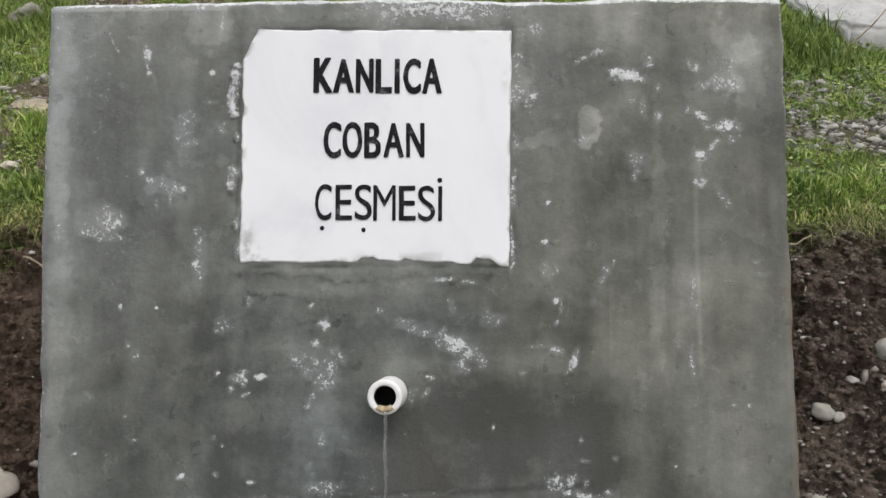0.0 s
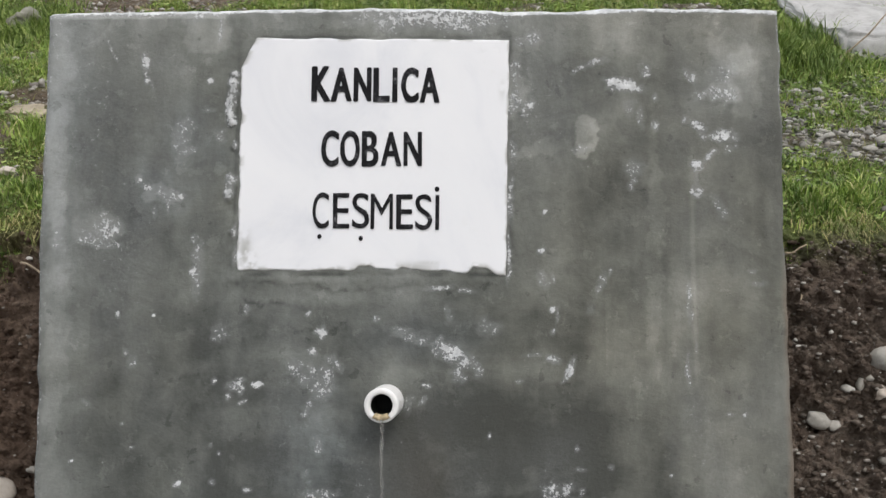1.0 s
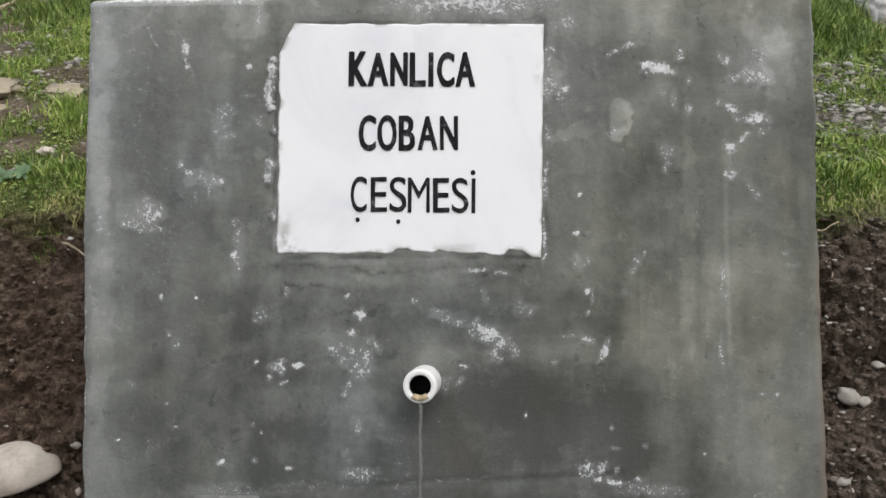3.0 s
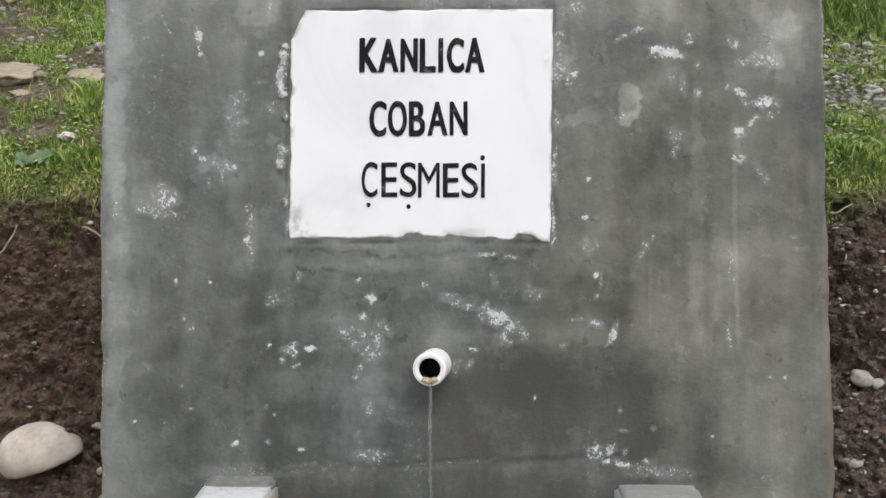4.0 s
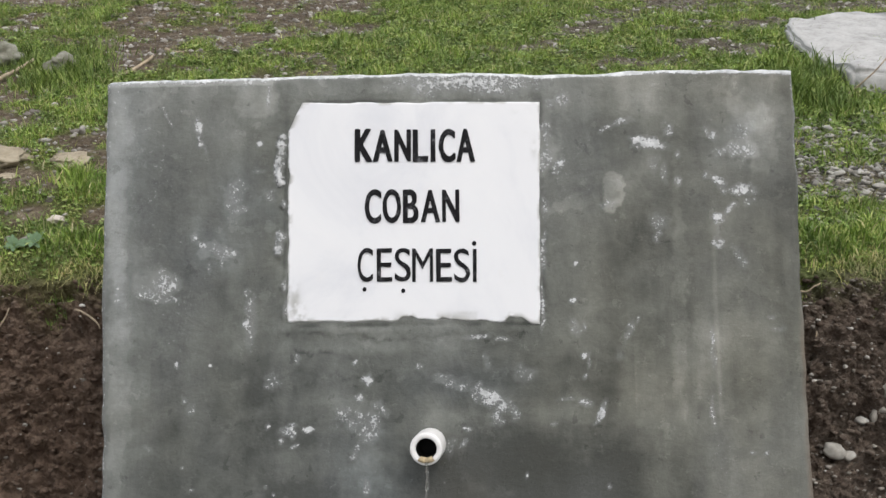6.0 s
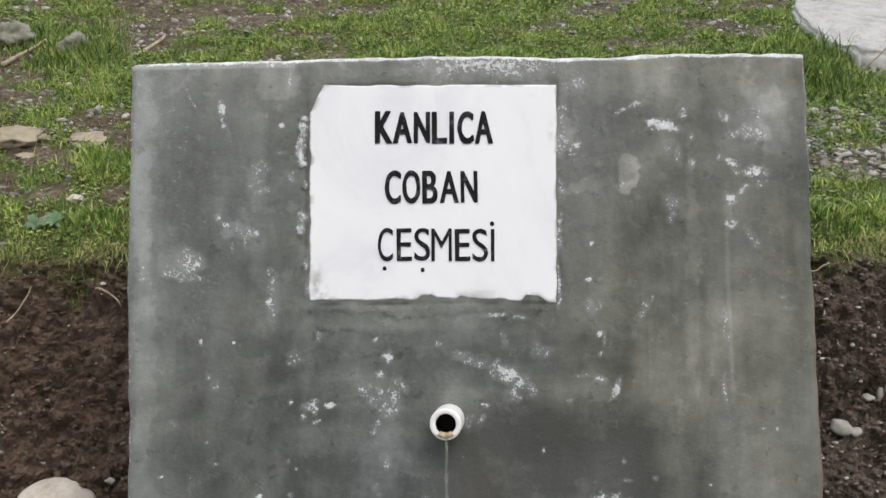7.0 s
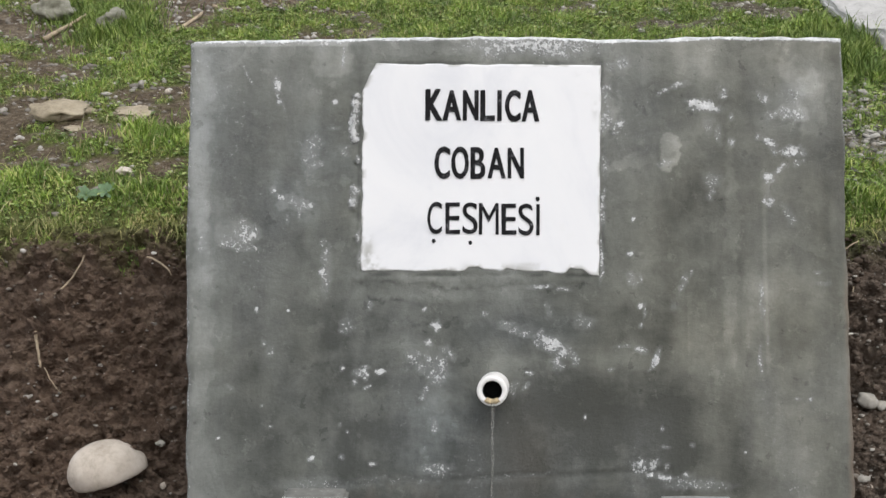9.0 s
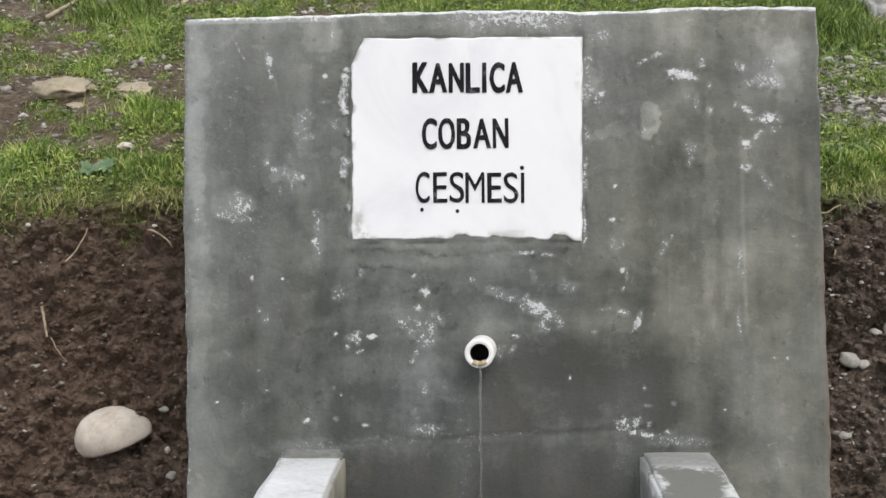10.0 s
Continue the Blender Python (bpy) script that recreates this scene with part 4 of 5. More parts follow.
def make_damp():
    """Pale rim, with a dark damp strip along the middle of the wall's top."""
    n = Nodes("damp_cement", 0.5, 0.4)
    k = n.math("ADD", n.math("MULTIPLY", n.noise(14.0, 5, 0.6, distort=0.8), 0.7), n.math("MULTIPLY", n.noise(90.0, 4), 0.3))
    axis = n.t.nodes.new("ShaderNodeSeparateXYZ")
    n.t.links.new(n.coords, axis.inputs[0])
    away = n.math("ABSOLUTE", n.math("SUBTRACT", axis.outputs[0], 0.309))
    along = n.math("MULTIPLY", n.math("ABSOLUTE", n.math("ADD", axis.outputs[1], 0.135)), 9.0)
    edge = n.math("ADD", n.math("MAXIMUM", n.math("MULTIPLY", away, 14.0), along), n.math("MULTIPLY", n.math("SUBTRACT", k, 0.5), 2.4))
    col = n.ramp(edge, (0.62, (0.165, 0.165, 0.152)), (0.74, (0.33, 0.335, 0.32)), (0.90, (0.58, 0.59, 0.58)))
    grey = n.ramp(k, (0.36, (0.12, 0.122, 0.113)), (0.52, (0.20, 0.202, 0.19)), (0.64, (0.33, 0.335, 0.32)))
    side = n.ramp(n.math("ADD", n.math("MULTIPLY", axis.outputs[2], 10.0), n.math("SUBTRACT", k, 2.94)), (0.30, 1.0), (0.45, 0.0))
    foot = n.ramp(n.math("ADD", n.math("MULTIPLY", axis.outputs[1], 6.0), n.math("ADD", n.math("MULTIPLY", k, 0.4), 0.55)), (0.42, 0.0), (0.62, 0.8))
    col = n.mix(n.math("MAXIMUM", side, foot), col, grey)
    n.bump(k, 0.4, 0.004)
    return n.done(col)


cement_damp = make_damp()
cement_basin = make_basin_cement("basin_cement", False)
fountain = new("fountain")
fountain.matrix_world = LEAN
tagged(fountain, "grey cement village fountain with marble plaque and dripping white spout", "fountain")
build_back_wall(fountain)
build_basin(fountain)
build_fillet(fountain)
build_spout(fountain)
build_plaque(fountain)


def build_stream():
    start = LEAN @ Vector((-0.0425, -0.056, 0.4635))
    bm, seg, rings, z = bmesh.new(), 10, [], start.z
    k = 0
    while z > -0.022:
        fall = start.z - z
        y = start.y - 0.020 * math.sqrt(max(fall, 0)) * 0.6
        r = 0.0021 - 0.0004 * min(fall / 0.3, 1) + 0.0006 * math.sin(k * 0.9) * (fall > 0.02) + 0.0005 * noise.noise(Vector((0, 0, z * 90)))
        tw = k * 0.35
        rings.append([bm.verts.new((start.x + 0.0008 * math.sin(k * 0.31) + r * math.cos(a + tw) * 1.25, y + r * math.sin(a + tw) * 0.8, z)) for a in [2 * math.pi * i / seg for i in range(seg)]])
        z -= 0.004
        k += 1
    for a, b in zip(rings, rings[1:]):
        for i in range(seg):
            bm.faces.new((a[i], a[(i + 1) % seg], b[(i + 1) % seg], b[i]))
    bm.faces.new(rings[0]), bm.faces.new(list(reversed(rings[-1])))
    bmesh.ops.recalc_face_normals(bm, faces=bm.faces[:])
    me = bpy.data.meshes.new("water_stream")
    bm.to_mesh(me)
    bm.free()
    me.shade_smooth()
    me.materials.append(water)
    tagged(new("water_stream", me), "thin clear stream of water falling from the spout", "water")


build_stream()


# ---- stones ----
speck_mat = make_gravel("gravel_specks", 0.9)
gravel_one = make_stone("pale_gravel_stone", (0.24, 0.23, 0.20), (0.40, 0.385, 0.35), (0.55, 0.535, 0.50))


def stone_mesh(name, size, seed, mat, flat=0.0, cuts=4, rough=0.22, cut=0.0, rise=0.0):
    """An uneven stone of that size, its base at z = 0."""
    bm = bmesh.new()
    bmesh.ops.create_icosphere(bm, subdivisions=cuts, radius=1.0)
    off = Vector((seed * 3.7, seed * 1.3, -seed * 2.1))
    for v in bm.verts:
        d = v.co.normalized()
        r = 1 + rough * noise.noise(d * 1.3 + off) + rough * 0.45 * noise.noise(d * 3.1 + off) + rough * 0.15 * noise.noise(d * 8 + off)
        c = d * r
        if flat:
            c.z = max(-flat, min(flat, c.z)) / flat * (1 - 0.25 * (d.x * d.x + d.y * d.y)) + 0.3 * noise.noise(d * 2.2 + off)
        if cut:
            under = -cut + rise * c.x + 0.06 * noise.noise(d * 5 + off)
            c.z = max(c.z, under)
        v.co = Vector((c.x * size[0] / 2, c.y * size[1] / 2, c.z * size[2] / 2))
    low = min(v.co.z for v in bm.verts)
    for v in bm.verts:
        v.co.z -= low
    me = bpy.data.meshes.new(name)
    bm.to_mesh(me)
    bm.free()
    me.shade_smooth()
    me.materials.append(mat)
    return me


def lay(name, me, x, y, sink, turn=(0, 0, 0), label="", category="stone", group=""):
    ob = new(name, me)
    ob.matrix_world = pose(x, y, float(height(x, y)) - sink, *turn)
    return tagged(ob, label, category, group)


lay("boulder", stone_mesh("boulder", (0.164, 0.13, 0.120), 7, beige_stone, rough=0.055, cut=0.34, rise=0.34), -0.832, 0.462, 0.004, (4, -4, 12), "smooth beige rock lying on the soil bank", "rock")


def build_slab():
    """A thick broken slab that lies along the slope."""
    plan = ((1.045, 1.98), (1.065, 1.76), (1.12, 1.54), (1.32, 1.50), (2.05, 1.44), (2.10, 2.26), (1.40, 2.28), (1.10, 2.24))
    bm = bmesh.new()
    base = [bm.verts.new((x, y, 0.80 + 0.40 * (y - 0.64) + 0.0 - 0.05)) for x, y in plan]
    top = [bm.verts.new((x, y, 0.80 + 0.375 * (y - 0.64) + 0.092)) for x, y in plan]
    bm.faces.new(top), bm.faces.new(list(reversed(base)))
    for k in range(len(plan)):
        m = (k + 1) % len(plan)
        bm.faces.new((base[k], base[m], top[m], top[k]))
    bmesh.ops.bevel(bm, geom=[e for e in bm.edges], offset=0.013, segments=3, affect="EDGES")
    bmesh.ops.triangulate(bm, faces=bm.faces[:])
    for _ in range(4):
        bmesh.ops.subdivide_edges(bm, edges=[e for e in bm.edges if e.calc_length() > 0.03], cuts=1)
        bmesh.ops.triangulate(bm, faces=[f for f in bm.faces if len(f.verts) > 3])
    for v in bm.verts:
        v.co += 0.024 * noise.noise_vector(v.co * 5) + 0.009 * noise.noise_vector(v.co * 24)
    me = bpy.data.meshes.new("concrete_slab")
    bm.to_mesh(me)
    bm.free()
    me.shade_smooth()
    me.materials.append(slab_mat)
    tagged(new("concrete_slab", me), "thick pale concrete slab lying on the grassy slope", "slab")


build_slab()

# flat tan stones in the turf
for x, y, w, d, h, seed, turn in ((-1.122, 1.112, 0.145, 0.11, 0.034, 11, 14), (-0.952, 1.118, 0.092, 0.075, 0.020, 12, -8), (-1.074, 1.035, 0.048, 0.035, 0.012, 13, 20)):
    lay("flat_stone", stone_mesh("flat_stone", (w, d, h), seed, tan_flag, flat=0.5, cuts=4, rough=0.5), x, y, 0.010, (24, 0, turn), "flat tan stone set in the turf", "stone", "flat stones in the turf")

# rounded grey stones at the top of the slope
for x, y, w, h, seed, turn in ((-1.42, 1.93, 0.115, 0.085, 21, 10), (-1.205, 1.84, 0.105, 0.075, 22, 50), (-1.62, 1.60, 0.12, 0.07, 23, 0)):
    lay("grey_rock", stone_mesh("grey_rock", (w, w * 0.7, h), seed, rock_mat, rough=0.55), x, y, 0.026, (8, 4, turn), "weathered grey rock among weeds on the slope", "rock", "grey rocks")

# stones stuck in the cut bank
for k, (x, y, w, h, t) in enumerate(((0.762, 0.522, 0.046, 0.034, 20), (0.798, 0.522, 0.028, 0.019, -20), (0.852, 0.548, 0.020, 0.033, 15), (0.828, 0.544, 0.034, 0.016, 0), (0.908, 0.562, 0.095, 0.056, 10), (0.811, 0.585, 0.027, 0.024, 30),
                                     (0.777, 0.570, 0.014, 0.014, 0), (0.873, 0.556, 0.032, 0.016, -10), (0.892, 0.513, 0.032, 0.021, 5), (0.744, 0.468, 0.038, 0.015, 8))):
    lay("bank_stone", stone_mesh("bank_stone", (w, w * 0.8, h), 31 + k, gravel_one, cuts=3, rough=0.22), x - 0.016, y - 0.001, h * 0.10, (5, t, 30 * k), "pale stone stuck in the cut soil bank", "stone", "stones in the bank")
for k, (x, y, w, h, t) in enumerate(((0.879, 0.556, 0.035, 0.026, -25), (0.788, 0.560, 0.022, 0.012, 0), (0.738, 0.468, 0.020, 0.012, 0), (-0.733, 0.510, 0.024, 0.012, 0), (-0.720, 0.476, 0.013, 0.015, 0), (-0.708, 0.455, 0.022, 0.018, 0),
                                     (-0.90, 0.60, 0.012, 0.011, 0), (-0.885, 0.60, 0.012, 0.010, 0), (-1.02, 0.58, 0.016, 0.013, 0), (-0.98, 0.565, 0.010, 0.010, 0), (-0.888, 0.815, 0.040, 0.020, 0), (-0.974, 1.29, 0.022, 0.022, 0),
                                     (-0.894, 1.255, 0.018, 0.014, 0))):
    lay("pale_pebble", stone_mesh("pale_pebble", (w, w * 0.8, h), 51 + k, gravel_one if k % 2 else beige_stone, cuts=3, rough=0.4), x, y - (0.008 if y < 0.63 else 0.0), h * 0.1, (5, t, 40 * k), "small pale pebble resting on the soil", "stone", "pale pebbles")


def build_twig(name, ends, r, label, sag=0.004):
    """A thin crooked stick between two places."""
    a, b = Vector(ends[0]), Vector(ends[1])
    bm, rings, n, seg = bmesh.new(), [], 14, 6
    side = (b - a).cross(Vector((0, 0, 1))).normalized()
    up = side.cross(b - a).normalized()
    for k in range(n):
        f = k / (n - 1)
        c = a.lerp(b, f) + 0.0035 * noise.noise_vector(a * 7 + Vector((f * 4, 0, 0))) * min(1, 6 * f * (1 - f)) - up * sag * 4 * f * (1 - f)
        rr = r * (1.15 - 0.5 * f) * (1 + 0.2 * noise.noise(Vector((k, a.x * 9, 2))))
        rings.append([bm.verts.new(c + rr * (math.cos(q) * side + math.sin(q) * up)) for q in [2 * math.pi * i / seg for i in range(seg)]])
    for p, q in zip(rings, rings[1:]):
        for i in range(seg):
            bm.faces.new((p[i], p[(i + 1) % seg], q[(i + 1) % seg], q[i]))
    bm.faces.new(list(reversed(rings[0]))), bm.faces.new(rings[-1])
    bmesh.ops.recalc_face_normals(bm, faces=bm.faces[:])
    me = bpy.data.meshes.new(name)
    bm.to_mesh(me)
    bm.free()
    me.shade_smooth()
    me.materials.append(stick_mat)
    return tagged(new(name, me), label, "twig", "dry twigs")


def on(x, y, lift=0.004):
    return (x, y, float(height(x, y)) + lift)


build_twig("stick", (on(-1.385, 1.72, 0.012), on(-1.315, 1.91, 0.030)), 0.007, "dry pale stick lying on the bare slope")
build_twig("stick", (on(-1.000, 1.74), on(-0.935, 1.885, 0.015)), 0.007, "dry pale stick lying on the bare slope")
build_twig("stick", (on(-0.925, 2.02), on(-0.860, 1.975)), 0.006, "dry pale stick lying on the bare slope")
build_twig("twig", ((-1.004, 0.535, 0.512), (-0.985, 0.505, 0.440)), 0.0034, "short pale twig sticking out of the soil bank")
build_twig("root", ((-0.963, 0.540, 0.590), (-0.909, 0.575, 0.672)), 0.0024, "thin dry root hanging from the cut bank", 0.008)
build_twig("root", ((-0.773, 0.570, 0.668), (-0.717, 0.555, 0.630)), 0.0024, "thin dry root hanging from the cut bank", -0.008)
build_twig("root", ((-0.975, 0.500, 0.440), (-0.935, 0.482, 0.390)), 0.0011, "thin dry root hanging from the cut bank")
build_twig("root", ((0.700, 0.575, 0.690), (0.745, 0.590, 0.705)), 0.0018, "thin dry root hanging from the cut bank")
build_twig("root", ((0.725, 0.555, 0.600), (0.740, 0.585, 0.670)), 0.0016, "thin dry root hanging from the cut bank", 0.01)
build_twig("grass_stalk", (on(1.040, 1.46, 0.0), on(1.190, 1.42, 0.17)), 0.0028, "long dry grass stalk leaning over the slab", 0.012)


def build_rosette(x, y, size, count, seed):
    """A low plant with broad pale leaves; each leaf is a part."""
    rnd = random.Random(seed)
    plant = new("rosette_plant")
    plant.matrix_world = pose(*on(x, y, 0.010), 38)
    tagged(plant, "low grey-green leafy plant at the bank's edge", "plant", "leafy plants")
    for k in range(count):
        a, tilt = 2 * math.pi * k / count + rnd.uniform(-0.3, 0.3), rnd.uniform(0.25, 0.9)
        ln, wd = size * rnd.uniform(0.7, 1.1), size * rnd.uniform(0.35, 0.5)
        bm, rows = bmesh.new(), []
        for i in range(7):
            f = i / 6
            w = wd * math.sin(math.pi * min(1, f * 0.92 + 0.05)) ** 0.8 * 0.5
            r, z = ln * f * math.cos(tilt * (1 - 0.6 * f)), ln * f * math.sin(tilt) * (1 - 0.55 * f)
            rows.append([bm.verts.new((r, -w, z + 0.25 * w)), bm.verts.new((r, 0, z)), bm.verts.new((r, w, z + 0.25 * w))])
        for p, q in zip(rows, rows[1:]):
            for i in range(2):
                bm.faces.new((p[i], p[i + 1], q[i + 1], q[i]))
        ob = part("leaf", bm, sage_mat, plant)
        ob.matrix_local = pose(0, 0, 0, 0, 0, math.degrees(a))


build_rosette(-0.946, 0.715, 0.029, 12, 1)
build_rosette(-0.905, 0.725, 0.032, 8, 2)
build_rosette(0.705, 0.985, 0.045, 8, 3)


# ---- grass and herbs ----
def blades(name, xy, tall, wide, mat, label, seed, curl=0.5):
    rng = np.random.default_rng(seed)
    n = len(xy)
    x, y = xy[:, 0], xy[:, 1]
    z = height(x, y) - 0.004
    clump = smooth(0.30, 0.72, fbm(x * 11, y * 15, 171, 3))
    h = tall * (0.45 + 0.9 * rng.random(n)) * (0.50 + 0.75 * clump)
    w = wide * (0.7 + 0.6 * rng.random(n))
    a = rng.random(n) * 2 * np.pi
    lean_a = rng.random(n) * 2 * np.pi
    lean = h * (0.15 + curl * rng.random(n))
    lx, ly = np.cos(lean_a) * lean, np.sin(lean_a) * lean - 0.1 * h
    wx, wy = np.cos(a) * w / 2, np.sin(a) * w / 2
    v = np.empty((n, 5, 3))
    v[:, 0] = np.stack([x - wx, y - wy, z], -1)
    v[:, 1] = np.stack([x + wx, y + wy, z], -1)
    v[:, 2] = np.stack([x + lx * 0.4 + wx * 0.8, y + ly * 0.4 + wy * 0.8, z + h * 0.6], -1)
    v[:, 3] = np.stack([x + lx * 0.4 - wx * 0.8, y + ly * 0.4 - wy * 0.8, z + h * 0.6], -1)
    v[:, 4] = np.stack([x + lx, y + ly, z + h * (1 - 0.25 * rng.random(n))], -1)
    base = np.arange(n)[:, None] * 5
    tri = np.concatenate([base + np.array([[0, 1, 2]]), base + np.array([[0, 2, 3]]), base + np.array([[3, 2, 4]])], 1).reshape(-1)
    me = bpy.data.meshes.new(name)
    me.vertices.add(n * 5)
    me.vertices.foreach_set("co", v.reshape(-1))
    me.loops.add(len(tri))
    me.loops.foreach_set("vertex_index", tri)
    me.polygons.add(len(tri) // 3)
    me.polygons.foreach_set("loop_start", np.arange(0, len(tri), 3))
    me.update(calc_edges=True)
    me.materials.append(mat)
    return tagged(new(name, me), label, name, kind="stuff")


def scatter(n, x0, x1, y0, y1, seed, low=0.46, high=0.62):
    rng = np.random.default_rng(seed)
    xy = np.stack([x0 + (x1 - x0) * rng.random(n), y0 + (y1 - y0) * rng.random(n)], -1)
    c = cover_of(xy[:, 0], xy[:, 1]) + 0.22 * (fbm(xy[:, 0] * 17, xy[:, 1] * 24, 151, 3) - 0.5)
    d = xy[:, 1] - brow_y(xy[:, 0])
    keep = (rng.random(n) < smooth(low, high, c)) & (d > -0.035)
    return xy[keep]


blades("grass", scatter(480000, -1.9, 1.9, 0.55, 3.2, 5, 0.42, 0.60), 0.017, 0.0022, grass_mat, "short patchy green grass on the slope", 6)
blades("tall_grass", scatter(130000, -1.9, 1.9, 0.55, 3.2, 7, 0.54, 0.70), 0.034, 0.0023, grass_mat, "taller tufts of bright green grass", 8, 0.8)
blades("dry_grass", scatter(42000, -1.9, 1.9, 0.55, 3.2, 9, 0.30, 0.56), 0.026, 0.0022, dry_mat, "dry straw-coloured blades among the grass", 10, 1.0)
rng = np.random.default_rng(12)
tuft = np.stack([rng.normal(0.965, 0.055, 4200), rng.normal(1.54, 0.10, 4200)], -1)
blades("weeds", tuft, 0.062, 0.0042, herb_mat, "dark green weeds growing beside the slab", 13, 0.8)
edge_x = rng.uniform(-1.9, 1.9, 9000)
edge_x = edge_x[rng.random(len(edge_x)) < smooth(0.35, 0.6, fbm(edge_x * 7, edge_x * 0, 161, 3))]


def fringe(x, seed):
    """Blades that hang over the edge of the cut bank."""
    rg = np.random.default_rng(seed)
    n = len(x)
    y = brow_y(x) - 0.010 + 0.035 * rg.random(n)
    z = height(x, y)
    ln = 0.015 + 0.045 * rg.random(n) ** 1.6
    out, sway, w = ln * (0.5 + 0.5 * rg.random(n)), 1.3 * ln * (rg.random(n) - 0.5), 0.0017
    v = np.empty((n, 5, 3))
    v[:, 0], v[:, 1] = np.stack([x - w / 2, y, z], -1), np.stack([x + w / 2, y, z], -1)
    mid = np.stack([x + sway * 0.3, y - out * 0.45, z + ln * (0.1 + 0.4 * rg.random(n))], -1)
    v[:, 2], v[:, 3] = mid + (w * 0.45, 0, 0), mid - (w * 0.45, 0, 0)
    v[:, 4] = np.stack([x + sway, y - out, z + ln * (0.25 - 0.75 * rg.random(n))], -1)
    f = np.arange(n)[:, None] * 5 + np.array([[0, 1, 2, 0, 2, 3, 3, 2, 4]])
    ob = new("fringe_grass", mesh_of("fringe_grass", v.reshape(-1, 3).tolist(), f.reshape(-1, 3).tolist(), dry_mat, soft=False))
    tagged(ob, "straggling half-dry grass hanging over the bank's edge", "grass", kind="stuff")


fringe(edge_x, 14)


def leaflets(name, xy, size, mat, label, seed):
    """Small round leaves close to the ground, in mats."""
    rg = np.random.default_rng(seed)
    n = len(xy)
    base = np.stack([xy[:, 0], xy[:, 1], height(xy[:, 0], xy[:, 1]) + 0.003 + 0.016 * rg.random(n)], -1)
    a, s = rg.random(n) * 2 * np.pi, size * (0.6 + 0.8 * rg.random(n))
    tx, ty = 0.9 * (rg.random(n) - 0.5), 0.9 * (rg.random(n) - 0.7)
    v = np.empty((n, 6, 3))
    for k in range(6):
        q = a + k * np.pi / 3
        dx, dy = np.cos(q) * s, np.sin(q) * s * 0.8
        v[:, k] = base + np.stack([dx, dy, dx * tx - dy * ty + 0.2 * s * (k % 2)], -1)
    f = np.arange(n)[:, None] * 6 + np.array([[0, 1, 2, 0, 2, 3, 0, 3, 4, 0, 4, 5]])
    ob = new(name, mesh_of(name, v.reshape(-1, 3).tolist(), f.reshape(-1, 3).tolist(), mat, soft=False))
    tagged(ob, label, "weeds", kind="stuff")


rng = np.random.default_rng(30)
for cx, cy, sx, sy, m, tall in ((-1.19, 1.76, 0.07, 0.05, 1300, 0.045), (-1.28, 1.95, 0.10, 0.05, 1300, 0.052), (-0.78, 1.00, 0.09, 0.035, 1500, 0.042), (-1.12, 0.74, 0.06, 0.03, 700, 0.036), (-0.74, 0.73, 0.07, 0.03, 900, 0.036), (0.80, 0.74, 0.10, 0.04, 1300, 0.036)):
    blades("grass_tuft", np.stack([rng.normal(cx, sx, m), rng.normal(cy, sy, m)], -1), tall, 0.0034, grass_mat if cy < 1.5 else herb_mat, "thick bright green tuft of grass on the slope", int(m + 100 * cy), 0.8)
leaflets("clover", scatter(130000, -1.9, 1.9, 0.6, 3.2, 15, 0.38, 0.60), 0.0042, herb_mat, "mats of small round green leaves in the turf", 16)


# ---- gravel and clods, past counting ----
def pebbles(name, spots, sizes, mat, label, seed, bank=False):
    rng = np.random.default_rng(seed)
    bm = bmesh.new()
    bmesh.ops.create_icosphere(bm, subdivisions=1, radius=0.5)
    base = np.array([v.co[:] for v in bm.verts])
    tris = np.array([[v.index for v in f.verts] for f in bm.faces])
    bm.free()
    n, k = len(spots), len(base)
    shape = base[None] * (1 + 0.8 * (rng.random((n, k, 1)) - 0.5)) + 0.12 * (rng.random((n, k, 3)) - 0.5)
    shape = shape * np.stack([sizes * (0.8 + 0.7 * rng.random(n)), sizes * (0.7 + 0.4 * rng.random(n)), sizes * (0.5 + 0.3 * rng.random(n))], -1)[:, None]
    a = rng.random(n) * 2 * np.pi
    c, s = np.cos(a)[:, None], np.sin(a)[:, None]
    v = np.stack([shape[..., 0] * c - shape[..., 1] * s, shape[..., 0] * s + shape[..., 1] * c, shape[..., 2]], -1) + spots[:, None]
    f = (tris[None] + (np.arange(n) * k)[:, None, None]).reshape(-1)
    me = bpy.data.meshes.new(name)
    me.vertices.add(n * k)
    me.vertices.foreach_set("co", v.reshape(-1))
    me.loops.add(len(f))
    me.loops.foreach_set("vertex_index", f)
    me.polygons.add(len(f) // 3)
    me.polygons.foreach_set("loop_start", np.arange(0, len(f), 3))
    me.update(calc_edges=True)
    me.materials.append(mat)
    return tagged(new(name, me), label, name, kind="stuff")


def spots_on(x, y, lift=0.0):
    return np.stack([x, y, height(x, y) + lift], -1)


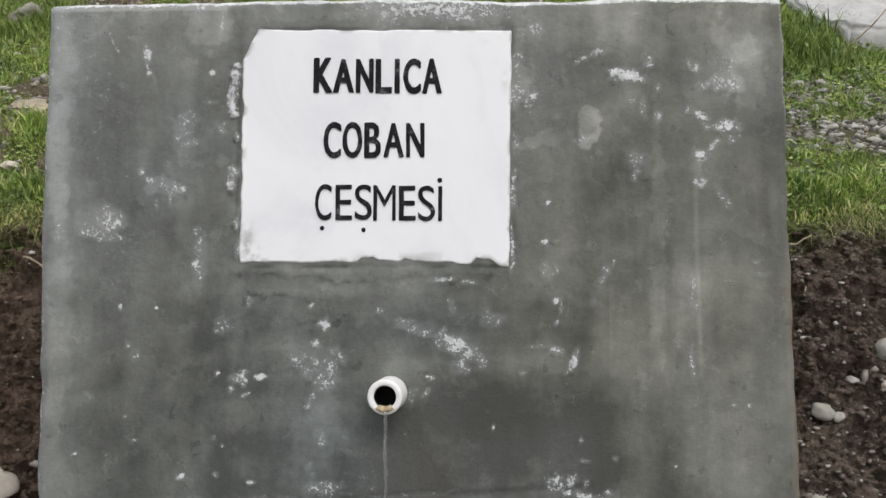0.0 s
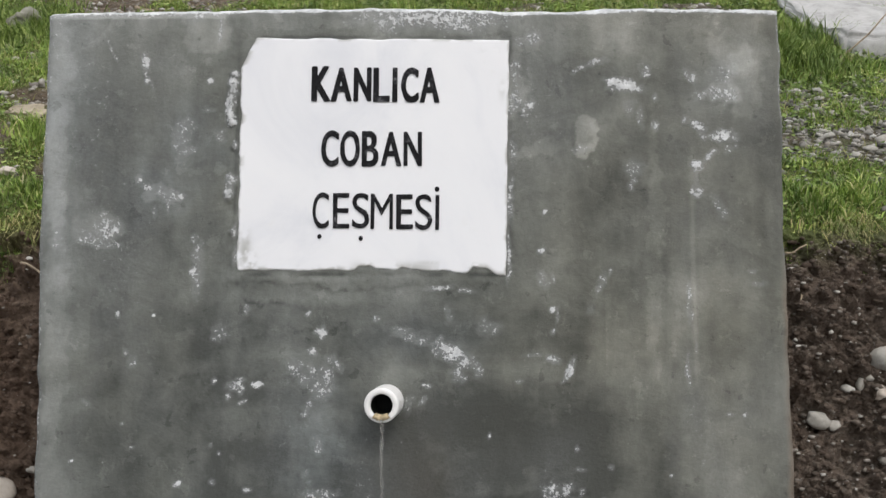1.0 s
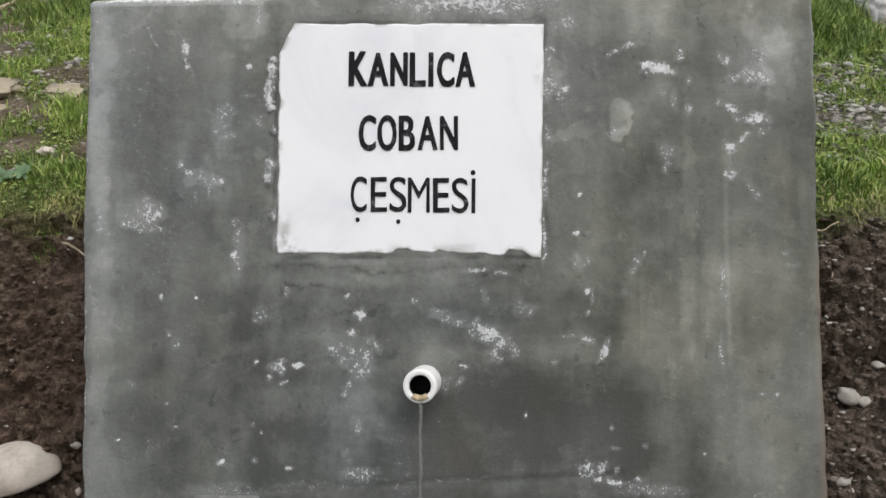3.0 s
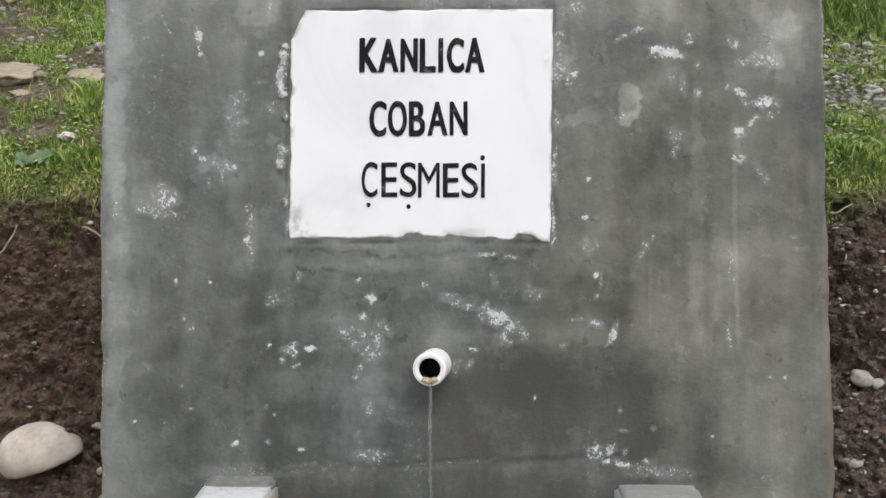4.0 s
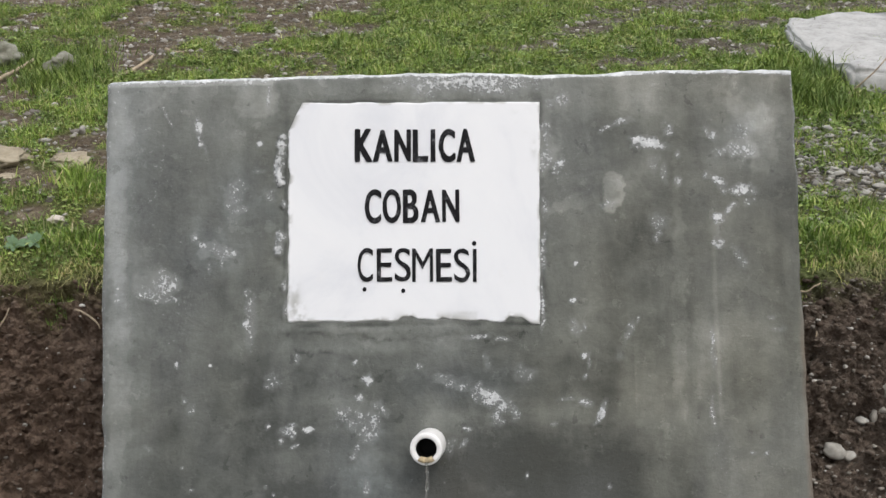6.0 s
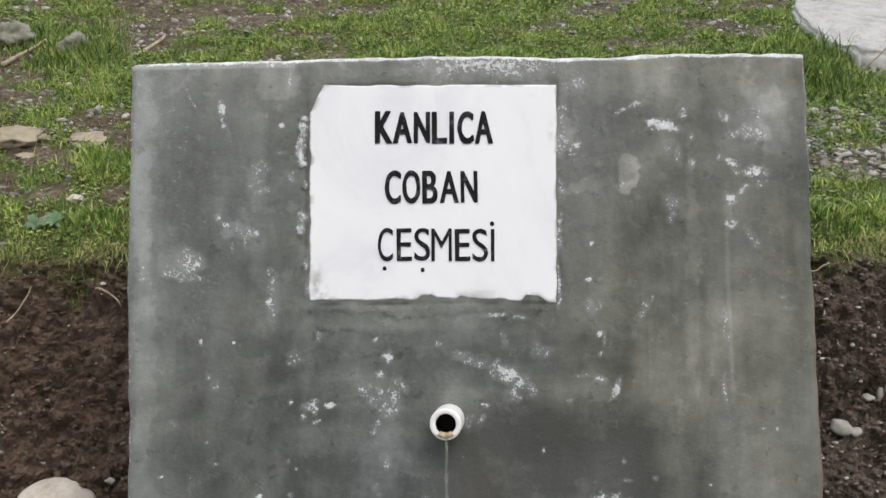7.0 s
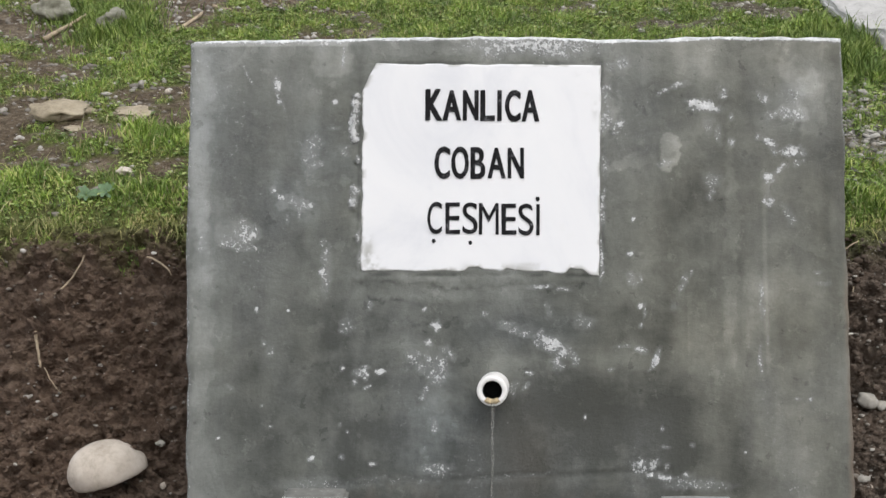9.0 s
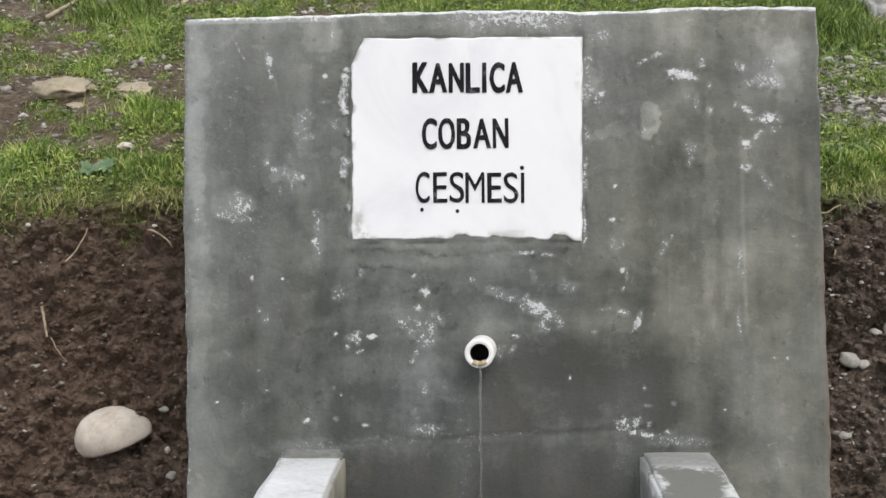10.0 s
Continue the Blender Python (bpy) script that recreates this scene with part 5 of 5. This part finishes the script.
def bank_spots(n, rg, low, high):
    """Places on the cut bank, even along its slope."""
    x = np.where(rg.random(n) < 0.5, rg.uniform(-1.5, -0.5, n), rg.uniform(0.5, 1.4, n))
    d = np.interp(rg.uniform(low, high, n), PROFILE_Z[1:9], PROFILE_D[1:9])
    y = brow_y(x) + d
    return surface(x, y)


rng = np.random.default_rng(17)
spots = bank_spots(26000, rng, -0.02, 0.70)
pebbles("soil_clods", spots + np.array((0, 0.003, -0.001)), 0.0030 + 0.014 * rng.random(len(spots)) ** 3, clod_mat, "loose dark brown clods on the cut bank", 18)
spots = bank_spots(9000, rng, -0.02, 0.70)
spots = spots[rng.random(len(spots)) < np.where(spots[:, 0] > 0, 0.8, 0.2)]
pebbles("bank_gravel", spots - np.array((0, 0.002, 0)), 0.0022 + 0.011 * rng.random(len(spots)) ** 4, speck_mat, "small pale stones stuck in the cut bank", 19)
n = 2600
gx, gy = rng.normal(0.98, 0.26, n), rng.normal(1.10, 0.17, n)
keep = (gy > brow_y(gx) + 0.05) & (gx > 0.5)
pebbles("gravel", spots_on(gx[keep], gy[keep]), 0.006 + 0.018 * rng.random(keep.sum()) ** 2, gravel_mat, "pale gravel showing through the grass", 20)
n = 20000
gx, gy = rng.uniform(-1.9, 1.9, n), rng.uniform(0.66, 3.0, n)
keep = (gy > brow_y(gx) + 0.03) & (cover_of(gx, gy) < 0.50 + 0.12 * rng.random(n))
pebbles("scattered_gravel", spots_on(gx[keep], gy[keep]), 0.0035 + 0.022 * rng.random(keep.sum()) ** 4, speck_mat, "small stones scattered on the bare earth", 21)


# the larger loose stones of the gravel patch, one by one
loose = [stone_mesh("loose_stone", (0.040, 0.030, 0.022), 90 + k, gravel_one, cuts=2, rough=0.5) for k in range(6)]
rnd = random.Random(23)
for k in range(90):
    x, y = rnd.gauss(0.95, 0.22), rnd.gauss(1.08, 0.14)
    if x < 0.60 or y < float(brow_y(x)) + 0.04:
        continue
    ob = lay("loose_stone", loose[k % 6], x, y, 0.004, (rnd.uniform(-20, 20), rnd.uniform(-20, 20), rnd.uniform(0, 360)), "pale loose stone in the gravel patch", "stone", "loose stones of the gravel")
    ob.scale = (lambda q: (q, q * rnd.uniform(0.7, 1.1), q * rnd.uniform(0.5, 0.8)))(rnd.uniform(0.4, 1.0))
